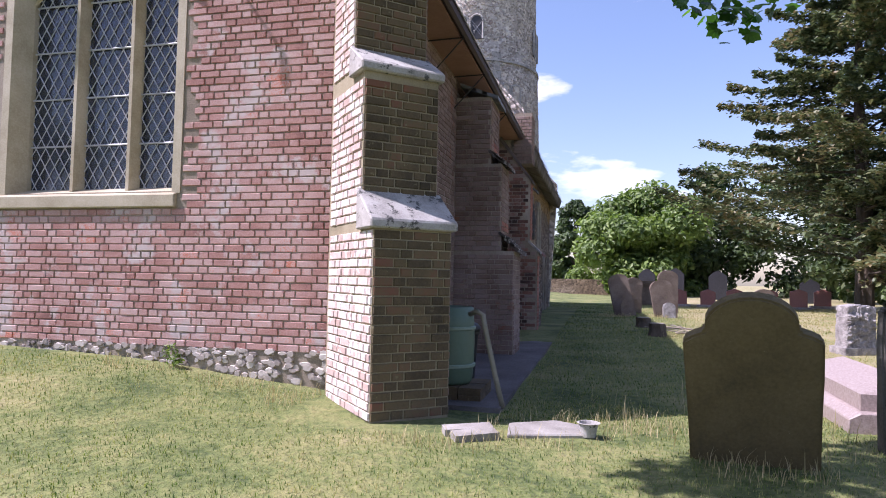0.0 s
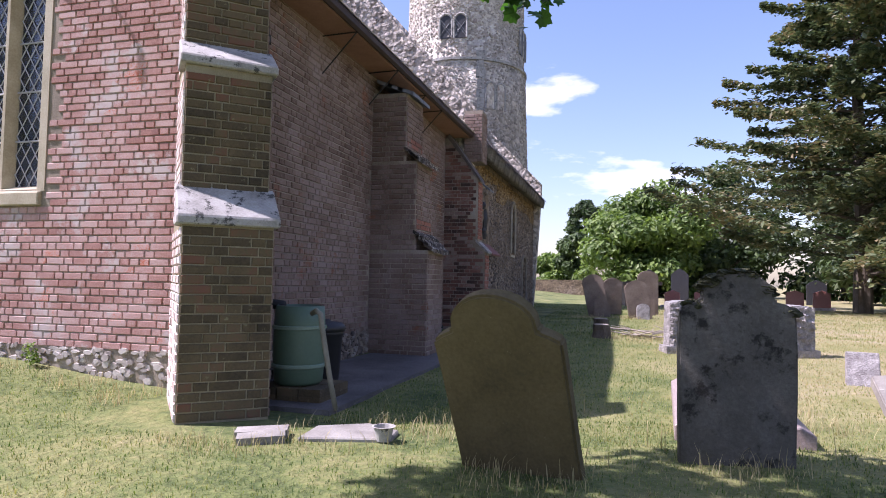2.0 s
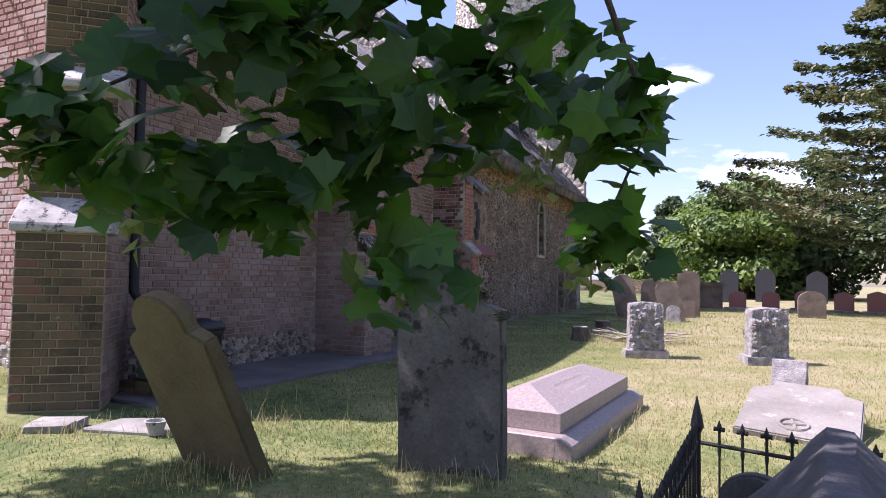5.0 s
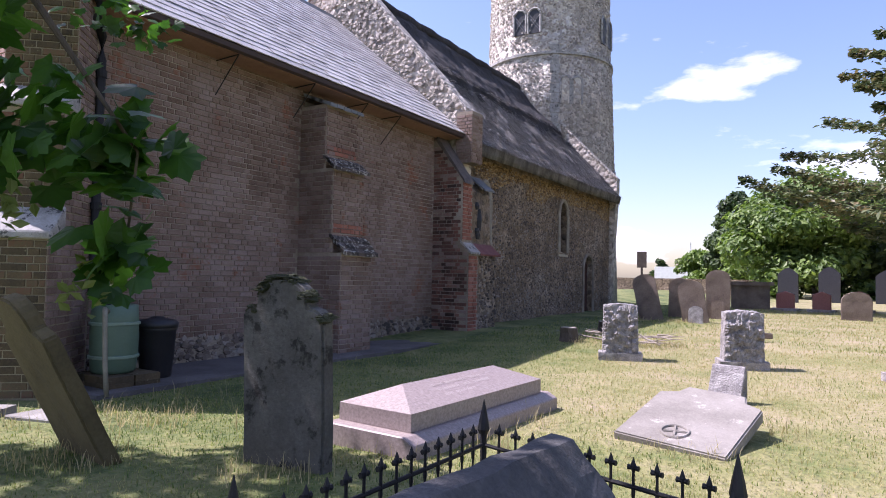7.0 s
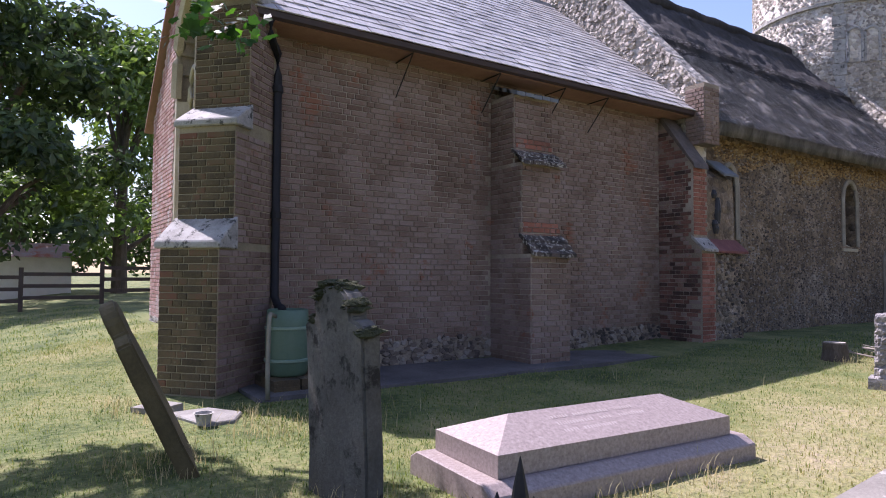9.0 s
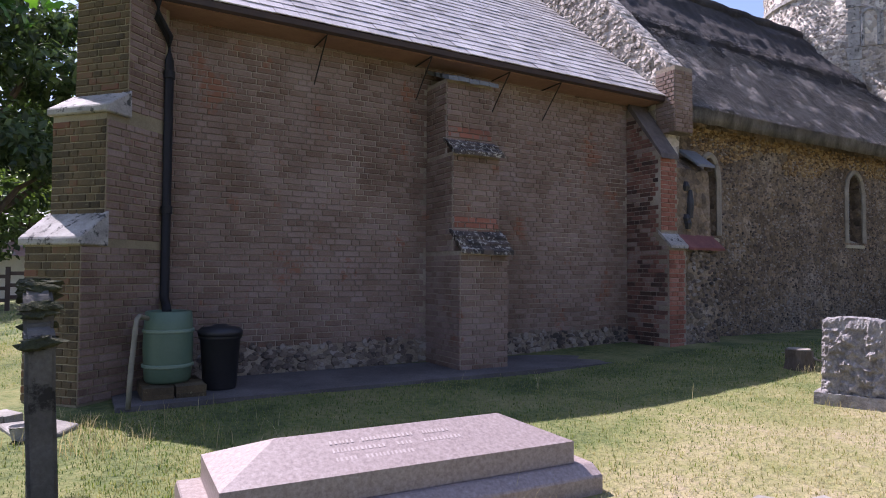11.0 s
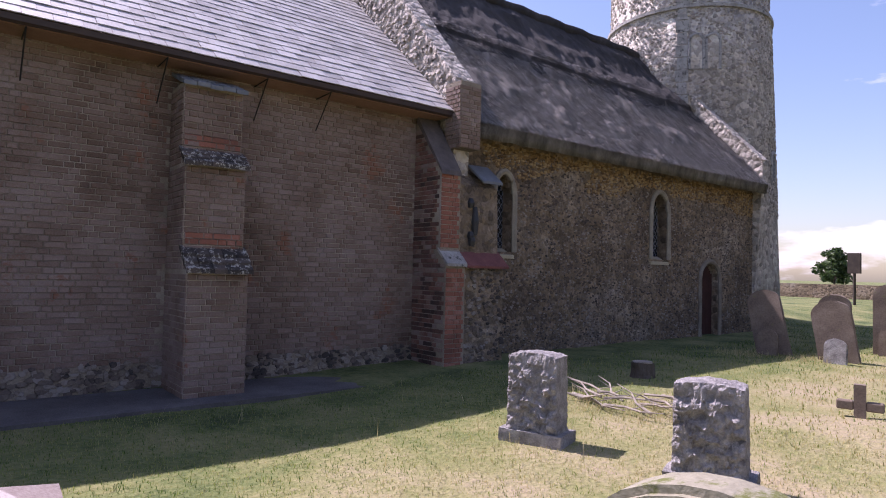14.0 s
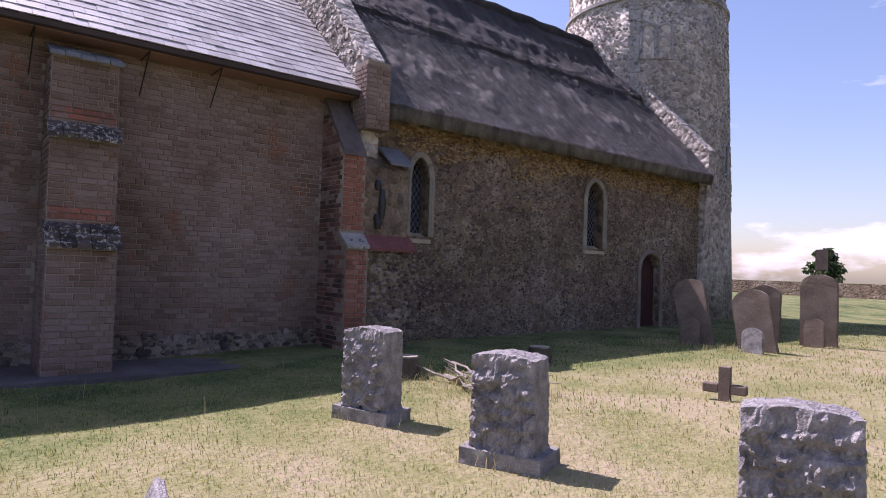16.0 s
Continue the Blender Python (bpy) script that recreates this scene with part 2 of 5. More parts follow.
M["moss"] = surface("moss", [(0.018, 0.02, 0.008), (0.05, 0.055, 0.02), (0.09, 0.09, 0.035)], 9, 60, 1.0, 0.03, 1.0)
M["old_stone"] = surface("old_stone", [(0.08, 0.06, 0.045), (0.17, 0.13, 0.10), (0.26, 0.21, 0.165)], 2.5, 40, 0.5, 0.01, 0.95, spots=((0.16, 0.15, 0.07), 10.0, 0.62), local=True)
M["old_pale"] = surface("old_pale", [(0.14, 0.125, 0.105), (0.23, 0.21, 0.18), (0.31, 0.285, 0.25)], 2.5, 60, 0.4, 0.006, 0.95, spots=((0.38, 0.35, 0.31), 7.0, 0.6), local=True)
M["rounded_stone"] = surface("rounded_stone", [(0.15, 0.13, 0.085), (0.26, 0.24, 0.17), (0.37, 0.34, 0.26)], 3.5, 60, 0.5, 0.008, 0.95, spots=((0.12, 0.13, 0.035), 7.0, 0.51), local=True)
M["granite"] = surface("granite", [(0.11, 0.10, 0.095), (0.31, 0.29, 0.28), (0.54, 0.51, 0.49)], 9.0, 60, 1.0, 0.03, 0.85, local=True)
M["pink_granite"] = surface("pink_granite", [(0.17, 0.132, 0.12), (0.29, 0.235, 0.215), (0.40, 0.34, 0.315)], 45, 160, 0.05, 0.002, 0.5, local=True)
M["red_granite"] = surface("red_granite", [(0.20, 0.07, 0.06), (0.34, 0.14, 0.12)], 30, 120, 0.05, 0.002, 0.4)
M["black_granite"] = surface("black_granite", [(0.015, 0.016, 0.02), (0.05, 0.05, 0.06)], 20, 80, 0.1, 0.003, 0.4)
M["concrete"] = surface("concrete", [(0.12, 0.11, 0.095), (0.24, 0.225, 0.20), (0.36, 0.345, 0.31)], 3, 60, 0.4, 0.008, 0.95)
M["path"] = surface("path", [(0.05, 0.045, 0.042), (0.11, 0.10, 0.095), (0.17, 0.155, 0.15)], 1.5, 40, 0.6, 0.02, 0.95)
M["barrel_green"] = surface("barrel_green", [(0.075, 0.13, 0.085), (0.11, 0.175, 0.12)], 3, 30, 0.05, 0.002, 0.5)
M["barrel_band"] = surface("barrel_band", [(0.16, 0.24, 0.18), (0.22, 0.30, 0.23)], 3, 30, 0.05, 0.002, 0.5)
M["bin_black"] = surface("bin_black", [(0.012, 0.012, 0.014), (0.03, 0.03, 0.033)], 3, 30, 0.05, 0.002, 0.5)
M["hose"] = surface("hose", [(0.16, 0.15, 0.10), (0.26, 0.24, 0.18)], 8, 50, 0.1, 0.002, 0.6)
M["bark"] = surface("bark", [(0.035, 0.028, 0.02), (0.09, 0.07, 0.05), (0.14, 0.115, 0.09)], 6, 40, 0.8, 0.02, 0.95, stretch=(1, 1, 0.3))
M["dead_wood"] = surface("dead_wood", [(0.16, 0.13, 0.10), (0.30, 0.26, 0.21), (0.42, 0.38, 0.32)], 6, 50, 0.5, 0.01, 0.95)
M["sycamore"] = leafy("sycamore", [(0.018, 0.045, 0.010), (0.034, 0.088, 0.016), (0.075, 0.16, 0.028)], 2.0, 0.5, 0.45)
M["seed"] = leafy("seed", [(0.12, 0.16, 0.04), (0.2, 0.24, 0.07)], 3, 0.3)
M["broadleaf"] = leafy("broadleaf", [(0.06, 0.10, 0.022), (0.12, 0.185, 0.045), (0.19, 0.26, 0.065)], 0.35, 0.3)
M["needles"] = leafy("needles", [(0.035, 0.055, 0.028), (0.07, 0.10, 0.045), (0.12, 0.145, 0.06), (0.19, 0.155, 0.08)], 0.3, 0.2)
M["dark_leaf"] = leafy("dark_leaf", [(0.022, 0.042, 0.016), (0.05, 0.082, 0.026), (0.085, 0.13, 0.04)], 0.35, 0.25)
# Grass and ground: the lush dark end also carries the church's shade on the lawn
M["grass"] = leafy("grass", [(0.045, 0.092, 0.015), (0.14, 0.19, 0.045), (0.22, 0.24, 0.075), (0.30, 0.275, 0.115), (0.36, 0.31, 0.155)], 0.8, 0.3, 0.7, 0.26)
M["straw"] = leafy("straw", [(0.24, 0.22, 0.10), (0.36, 0.31, 0.16), (0.45, 0.39, 0.23)], 0.5, 0.3, 0.8)
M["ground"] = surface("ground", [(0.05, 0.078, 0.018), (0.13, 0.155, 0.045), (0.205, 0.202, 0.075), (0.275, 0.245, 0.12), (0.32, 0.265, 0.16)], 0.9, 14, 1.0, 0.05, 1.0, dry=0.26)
M["sign_blue"] = surface("sign_blue", [(0.05, 0.07, 0.14), (0.08, 0.1, 0.2)], 3, 30, 0.05, 0.002, 0.6)
M["white_paint"] = surface("white_paint", [(0.6, 0.6, 0.58), (0.78, 0.78, 0.76)], 2, 30, 0.05, 0.002, 0.6)
M["lettering"] = surface("lettering", [(0.38, 0.32, 0.295), (0.47, 0.41, 0.38)], 9, 60, 0.05, 0.001, 0.6)
M["glass"] = bpy.data.materials.new("leaded_glass")
M["glass"].use_nodes = True
_g = M["glass"].node_tree.nodes["Principled BSDF"]
_g.inputs["Base Color"].default_value, _g.inputs["Roughness"].default_value, _g.inputs["Transmission Weight"].default_value = (0.16, 0.19, 0.27, 1), 0.10, 0.8


# ---- building helpers ----
def mesh_from(bm, name, material, smooth=False):
    me = bpy.data.meshes.new(name)
    bm.to_mesh(me)
    bm.free()
    me.materials.append(material)
    if smooth:
        me.polygons.foreach_set("use_smooth", [True] * len(me.polygons))
    return me


def part(name, bm, material, parent=None, label="", smooth=False):
    ob = new(name, mesh_from(bm, name, material, smooth))
    if parent is not None:
        ob.parent = parent
    return tagged(ob, label)


def raw(name, verts, faces, material, parent=None, smooth=False):
    me = bpy.data.meshes.new(name)
    me.from_pydata(verts, [], faces)
    me.materials.append(material)
    if smooth:
        me.polygons.foreach_set("use_smooth", [True] * len(me.polygons))
    ob = new(name, me)
    if parent is not None:
        ob.parent = parent
    return ob


def thing(name, m, label, category, group="", kind=""):
    ob = new(name)
    ob.matrix_world = m
    ob.empty_display_size = 0.1
    return tagged(ob, label, category, group, kind)


def box(bm, x0, x1, y0, y1, z0, z1, m=None):
    vs = [bm.verts.new((x, y, z)) for x in (x0, x1) for y in (y0, y1) for z in (z0, z1)]
    if m is not None:
        for v in vs:
            v.co = m @ v.co
    for f in ((0, 1, 3, 2), (4, 6, 7, 5), (0, 4, 5, 1), (2, 3, 7, 6), (0, 2, 6, 4), (1, 5, 7, 3)):
        bm.faces.new([vs[i] for i in f])
    return vs


def prism(bm, outline, a, b, axis="y", m=None):
    """A solid from a 2D outline (u, z), drawn along the axis from a to b."""
    def at(u, z, d):
        p = {"y": Vector((u, d, z)), "x": Vector((d, u, z)), "z": Vector((u, z, d))}[axis]
        return m @ p if m is not None else p
    f = [bm.verts.new(at(u, z, a)) for u, z in outline]
    k = [bm.verts.new(at(u, z, b)) for u, z in outline]
    n = len(outline)
    bm.faces.new(f)
    bm.faces.new(k[::-1])
    for i in range(n):
        bm.faces.new((f[i], k[i], k[(i + 1) % n], f[(i + 1) % n]))
    bmesh.ops.recalc_face_normals(bm, faces=bm.faces)


def tube(bm, pts, radii, sides=8, cap=True):
    rings = []
    for i, p in enumerate(pts):
        p = Vector(p)
        d = (Vector(pts[min(i + 1, len(pts) - 1)]) - Vector(pts[max(i - 1, 0)])).normalized()
        a = d.orthogonal().normalized() if abs(d.z) > 0.95 else d.cross(Vector((0, 0, 1))).normalized()
        b = d.cross(a)
        r = radii[i] if isinstance(radii, (list, tuple)) else radii
        rings.append([bm.verts.new(p + r * (a * math.cos(t) + b * math.sin(t))) for t in (2 * math.pi * j / sides for j in range(sides))])
    for q, w in zip(rings, rings[1:]):
        for j in range(sides):
            bm.faces.new((q[j], q[(j + 1) % sides], w[(j + 1) % sides], w[j]))
    if cap:
        bm.faces.new(rings[0][::-1])
        bm.faces.new(rings[-1])
    bmesh.ops.recalc_face_normals(bm, faces=bm.faces)


def lathe(bm, profile, sides=24, centre=(0, 0)):
    rings = [[bm.verts.new((centre[0] + r * math.cos(t), centre[1] + r * math.sin(t), z)) for t in (2 * math.pi * j / sides for j in range(sides))] for r, z in profile]
    for q, w in zip(rings, rings[1:]):
        for j in range(sides):
            bm.faces.new((q[j], q[(j + 1) % sides], w[(j + 1) % sides], w[j]))
    bm.faces.new(rings[0][::-1])
    bm.faces.new(rings[-1])


def soften(bm, width=0.01, segments=1):
    bmesh.ops.bevel(bm, geom=[e for e in bm.edges if len(e.link_faces) == 2 and e.calc_face_angle(0) > 0.5], offset=width, segments=segments, affect="EDGES")


def roughen(bm, amount, size, seed=0.0, where=None):
    for v in bm.verts:
        if where is None or where(v.co):
            v.co += amount * noise.noise_vector(v.co * size + Vector((seed, seed * 2, 0)))


# ---- brickwork ----
PIECES = []


def brick_mesh(name, length, material):
    w, h, c, d = length / 2 - 0.005, 0.0325, 0.006, 0.012
    v = [(-w, 0, -h), (w, 0, -h), (w, 0, h), (-w, 0, h), (-w + c, d, -h + c), (w - c, d, -h + c), (w - c, d, h - c), (-w + c, d, h - c)]
    me = bpy.data.meshes.new(name)
    me.from_pydata(v, [], [(4, 7, 6, 5), (0, 4, 5, 1), (1, 5, 6, 2), (2, 6, 7, 3), (3, 7, 4, 0)])
    me.materials.append(material)
    return me


BRICKS = {}


def brick_face(owner, origin, along, out, width, z0, z1, material, keep=None, near=None, most=300, seed=1):
    """Bricks proud of a wall face: origin at its foot, along and out are unit vectors. near(u, z) picks the pieces that are objects."""
    rng = random.Random(seed)
    key = material.name
    if key not in BRICKS:
        BRICKS[key] = {0.23: brick_mesh("stretcher", 0.23, material), 0.115: brick_mesh("header", 0.115, material)}
    o, a, n = Vector(origin), Vector(along).normalized(), Vector(out).normalized()
    up = Vector((0, 0, 1))
    verts, faces, made = [], [], 0
    row, z = 0, z0 + 0.0375
    while z < z1 - 0.03:
        u, i = (-0.115 if row % 2 else -0.0575), row
        while u < width - 0.02:
            length = 0.23 if (i % 2 == 0) != (rng.random() < 0.08) else 0.115
            lo, hi = max(u, 0.0), min(u + length, width)
            mid, size = (lo + hi) / 2, hi - lo
            u += length
            i += 1
            if size < 0.05 or (keep and not keep(mid, z, size / 2)):
                continue
            zz = z + 0.004 * noise.noise(Vector((mid * 0.8, z * 2, seed)))
            dep = 0.75 + 0.5 * rng.random()
            if near and made < most and near(mid, z):
                base = BRICKS[key][0.23 if size > 0.16 else 0.115]
                ob = bpy.data.objects.new("brick", base)
                tilt = rng.uniform(-0.006, 0.006)
                mat = Matrix((( a.x, n.x, up.x, 0), (a.y, n.y, up.y, 0), (a.z, n.z, up.z, 0), (0, 0, 0, 1))) @ Matrix.Rotation(tilt, 4, "Y")
                mat = Matrix.Translation(o + a * mid + up * zz) @ mat @ Matrix.Diagonal((size / (0.23 if size > 0.16 else 0.115), dep, 1, 1))
                ob.parent = owner
                ob.matrix_local = mat
                scene.collection.objects.link(ob)
                made += 1
            else:
                w, h, c, d = size / 2 - 0.005, 0.0325, 0.006, 0.012 * dep
                s = len(verts)
                for x, y, q in ((-w, 0, -h), (w, 0, -h), (w, 0, h), (-w, 0, h), (-w + c, d, -h + c), (w - c, d, -h + c), (w - c, d, h - c), (-w + c, d, h - c)):
                    j = rng.uniform(-0.002, 0.002)
                    verts.append(o + a * (mid + x + j) + n * y + up * (zz + q + j))
                faces += [(s + 4, s + 7, s + 6, s + 5), (s, s + 4, s + 5, s + 1), (s + 1, s + 5, s + 6, s + 2), (s + 2, s + 6, s + 7, s + 3), (s + 3, s + 7, s + 4, s)]
        z += 0.075
        row += 1
    if verts:
        tagged(raw("brickwork", verts, faces, material, owner), kind="stuff")


def stones_on(owner, origin, along, out, width, z0, z1, count, material, size=0.05, keep=None, seed=3, name="flints"):
    """Rough flints bedded in a wall face."""
    rng = random.Random(seed)
    o, a, n, up = Vector(origin), Vector(along), Vector(out), Vector((0, 0, 1))
    verts, faces = [], []
    for _ in range(count):
        u, z = rng.uniform(0, width), rng.uniform(z0, z1)
        if keep and not keep(u, z):
            continue
        s0, sx, sz, d = len(verts), size * rng.uniform(0.5, 1.4), size * rng.uniform(0.35, 0.9), size * rng.uniform(0.2, 0.55)
        k = 7
        ring = [(math.cos(2 * math.pi * i / k), math.sin(2 * math.pi * i / k)) for i in range(k)]
        for s, e in ((1.0, -0.01), (0.72, d)):
            for cx, cz in ring:
                j = rng.uniform(0.8, 1.2)
                verts.append(o + a * (u + cx * sx * s * j) + up * (z + cz * sz * s * j) + n * e)
        for i in range(k):
            faces.append((s0 + i, s0 + (i + 1) % k, s0 + k + (i + 1) % k, s0 + k + i))
        faces.append(tuple(s0 + k + i for i in range(k)))
    return tagged(raw(name, verts, faces, material, owner), kind="stuff")


# ---- ground ----
def smooth01(a, b, v):
    t = min(1.0, max(0.0, (v - a) / (b - a)))
    return t * t * (3 - 2 * t)


def ground_z(x, y):
    z = 0.30 * smooth01(-1.6, -6.0, x) * smooth01(2.0, 5.4, y)
    z += 0.12 * smooth01(10.0, 14.0, y)
    near = smooth01(60, 25, math.hypot(x, y - 10))
    z += near * 0.035 * noise.noise(Vector((x * 0.6, y * 0.6, 3))) + near * 0.012 * noise.noise(Vector((x * 3, y * 3, 7)))
    z += (1 - near) * 0.2 * noise.noise(Vector((x * 0.03, y * 0.03, 1)))
    return z - 0.015


N = 190
lines = [18 * math.sinh(6.0 * (2 * i / (N - 1) - 1)) / math.sinh(1.35) * 0.24 for i in range(N)]
gverts = [(x + 1.5, y + 9.0, ground_z(x + 1.5, y + 9.0)) for y in lines for x in lines]
gfaces = [(j * N + i, j * N + i + 1, (j + 1) * N + i + 1, (j + 1) * N + i) for j in range(N - 1) for i in range(N - 1)]
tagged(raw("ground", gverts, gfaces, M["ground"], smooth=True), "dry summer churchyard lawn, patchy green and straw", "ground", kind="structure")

bm = bmesh.new()
box(bm, -2.25, -0.95, 5.3, 13.2, -0.05, 0.02)
soften(bm, 0.01)
tagged(part("pavement", bm, M["path"]), "dark worn strip of paving along the shaded wall", "pavement", kind="structure")

# ---- church: chancel ----
XN, XS, YE, YG, EAVE = -2.29, -9.0, 5.55, 13.65, 4.34
XR, ZR = (XN + XS) / 2, 7.45
WIN0, WIN1, WSILL, WSPRING = -6.62, -4.46, 1.98, 4.3


def arch_z(x, x0, x1, spring, rise):
    t = abs((x - (x0 + x1) / 2) / ((x1 - x0) / 2))
    return spring + rise * math.sqrt(max(0.0, 1 - t ** 1.8))


def gable_z(x):
    return EAVE + (ZR - EAVE) * (1 - abs(x - XR) / ((XN - XS) / 2))


wall_east = None
bm = bmesh.new()
xs = [XS + (WIN0 - XS) * i / 6 for i in range(6)] + [WIN0 + (WIN1 - WIN0) * i / 20 for i in range(20)] + [WIN1 + (XN - WIN1) * i / 6 for i in range(7)]
for x0, x1 in zip(xs, xs[1:]):
    mid = (x0 + x1) / 2
    if WIN0 < mid < WIN1:
        box(bm, x0, x1, YE, YE + 0.6, -0.1, WSILL)
        box(bm, x0, x1, YE, YE + 0.6, arch_z(mid, WIN0, WIN1, WSPRING, 1.55), gable_z(mid))
    else:
        box(bm, x0, x1, YE, YE + 0.6, -0.1, gable_z(mid))
wall_east = tagged(part("wall_east", bm, M["mortar"]), "sunlit red brick east wall with a flint plinth", "wall", kind="structure")

bm = bmesh.new()
box(bm, XN - 0.6, XN, YE + 0.6, YG, -0.1, EAVE)
wall_north = tagged(part("wall_north", bm, M["mortar"]), "shaded brick north wall of the chancel", "wall", kind="structure")
bm = bmesh.new()
box(bm, XS, XS + 0.6, YE + 0.6, YG, -0.1, EAVE)
tagged(part("wall_south", bm, M["mortar"]), "plain far wall of the chancel", "wall", kind="structure")

# east window
win = thing("window_1", Matrix.Identity(4), "tall three-light stone window with diamond leaded glass", "window", kind="structure")
lights = [(-6.55, -5.90), (-5.81, -5.17), (-5.08, -4.53)]
for x in (-5.855, -5.125):
    bm = bmesh.new()
    prism(bm, [(x - 0.055, YE + 0.30), (x - 0.02, YE + 0.12), (x + 0.02, YE + 0.12), (x + 0.055, YE + 0.30)], WSILL, 5.6, "z")
    part("mullion", bm, M["limestone"], win)
for x, s in ((WIN0, 1), (WIN1, -1)):
    bm = bmesh.new()
    prism(bm, [(x - s * 0.10, YE - 0.012), (x, YE - 0.012), (x + s * 0.07, YE + 0.2), (x + s * 0.07, YE + 0.34), (x - s * 0.10, YE + 0.34)], WSILL - 0.02, WSPRING, "z")
    part("jamb", bm, M["limestone"], win)
bm = bmesh.new()
prism(bm, [(YE - 0.05, WSILL - 0.17), (YE - 0.05, WSILL - 0.03), (YE + 0.3, WSILL + 0.09), (YE + 0.3, WSILL - 0.17)], WIN0 - 0.2, WIN1 + 0.06, "x")
soften(bm, 0.012)
part("window_sill", bm, M["limestone"], win)
arc = [(WIN0 + (WIN1 - WIN0) * i / 24) for i in range(25)]
bm = bmesh.new()
tube(bm, [(x, YE - 0.02, arch_z(x, WIN0, WIN1, WSPRING, 1.55) + 0.05) for x in arc], 0.10, 6)
part("hood_mould", bm, M["limestone"], win)
for x0, x1 in lights:
    c, h = (x0 + x1) / 2, (x1 - x0) / 2
    bm = bmesh.new()
    tube(bm, [(c + h * t, YE + 0.2, 4.3 + 0.55 * math.sqrt(max(0, 1 - abs(t) ** 1.6))) for t in (-1, -0.9, -0.7, -0.4, 0, 0.4, 0.7, 0.9, 1)], 0.05, 6)
    for s in (-1, 1):
        tube(bm, [(c + s * h, YE + 0.2, 4.22), (c + s * (h - 0.12), YE + 0.2, 4.34), (c + s * (h - 0.05), YE + 0.2, 4.5)], [0.02, 0.035, 0.02], 6)
    part("tracery", bm, M["limestone"], win)
    bm = bmesh.new()
    box(bm, x0 - 0.03, x1 + 0.03, YE + 0.26, YE + 0.268, WSILL, 5.5)
    ob = part("pane", bm, M["glass"], win)
    bm = bmesh.new()
    w, k = x1 - x0, 0.135
    n0 = int((w * 1.7 + 3.6) / k) + 2
    for i in range(n0):
        for s in (1, -1):
            pts = []
            zc = WSILL + i * k * 1.6 - (w * 1.6 if s > 0 else 0)
            za, zb = (zc, zc + w * 1.6) if s > 0 else (zc, zc - w * 1.6)
            t0, t1 = 0.0, 1.0
            for lim, up in ((WSILL, True), (5.3, False)):
                if (za < lim) == up and (zb < lim) == up:
                    t0 = 2
                elif (za < lim) == up:
                    t0 = max(t0, (lim - za) / (zb - za))
                elif (zb < lim) == up:
                    t1 = min(t1, (lim - za) / (zb - za))
            if t0 < t1:
                tube(bm, [(x0 + w * t0, YE + 0.25, za + (zb - za) * t0), (x0 + w * t1, YE + 0.25, za + (zb - za) * t1)], 0.007, 4, False)
    for z in (2.55, 3.1, 3.65, 4.2):
        tube(bm, [(x0, YE + 0.24, z), (x1, YE + 0.24, z)], 0.011, 5)
    part("lead_lattice", bm, M["lead"], win)

# slate roof
roof = thing("roof_chancel", Matrix.Identity(4), "pale grey slate roof sunlit over the chancel", "roof", kind="structure")
E0, EZ = -1.84, 4.29
sl = Vector((XR - E0, 0, ZR + 0.12 - EZ))
bm = bmesh.new()
for s in (1, -1):
    xe = E0 if s > 0 else 2 * XR - E0
    prism(bm, [(xe, EZ), (XR, ZR + 0.12), (XR, ZR), (xe, EZ - 0.06)], YE - 0.12, YG - 0.02, "y")
part("roof_boards", bm, M["soffit"], roof)
bm = bmesh.new()
prism(bm, [(XR - 0.14, ZR + 0.05), (XR, ZR + 0.24), (XR + 0.14, ZR + 0.05)], YE - 0.12, YG - 0.02, "y")
part("ridge", bm, M["lead_grey"], roof)

# gutter and brackets
gut = thing("gutter", Matrix.Identity(4), "dark cast gutter along the chancel eaves", "gutter", kind="structure")
bm = bmesh.new()
prism(bm, [(E0 - 0.02, EZ - 0.01), (E0 + 0.07, EZ - 0.01), (E0 + 0.06, EZ - 0.075), (E0 + 0.02, EZ - 0.10), (E0 - 0.02, EZ - 0.08)], YE - 0.12, YG - 0.06, "y")
part("channel", bm, M["gutter"], gut)
bm = bmesh.new()
box(bm, XN - 0.02, E0 - 0.03, YE, YG - 0.1, EZ - 0.10, EZ - 0.065)
tagged(part("trim_soffit", bm, M["soffit"]), "red-brown painted board under the eaves", "trim", kind="structure")
for y in (7.57, 9.05, 10.35, 11.32):
    br = thing("gutter_bracket", Matrix.Identity(4), "thin black iron stay under the gutter", "bracket", "gutter stays")
    bm = bmesh.new()
    tube(bm, [(XN, y, 3.68), (E0 + 0.02, y, EZ - 0.11)], 0.009, 6)
    part("stay", bm, M["iron"], br)
    bm = bmesh.new()
    tube(bm, [(XN - 0.02, y, EZ - 0.12), (E0 + 0.02, y, EZ - 0.11)], 0.009, 6)
    part("arm", bm, M["iron"], br)

# downpipe
dp = thing("downpipe", Matrix.Identity(4), "black iron rainwater pipe in the corner of the wall", "pipe")
bm = bmesh.new()
tube(bm, [(E0, 5.66, 4.20), (E0 - 0.05, 5.68, 4.02), (-1.99, 5.80, 3.86), (-2.00, 5.81, 3.6), (-2.00, 5.81, 0.98), (-1.90, 5.82, 0.87), (-1.70, 5.80, 0.85)], 0.048, 12)
part("pipe", bm, M["black_paint"], dp, smooth=True)
for z in (1.9, 3.4):
    bm = bmesh.new()
    tube(bm, [(-2.00, 5.81, z), (-2.00, 5.81, z + 0.08)], 0.062, 12)
    part("collar", bm, M["black_paint"], dp)


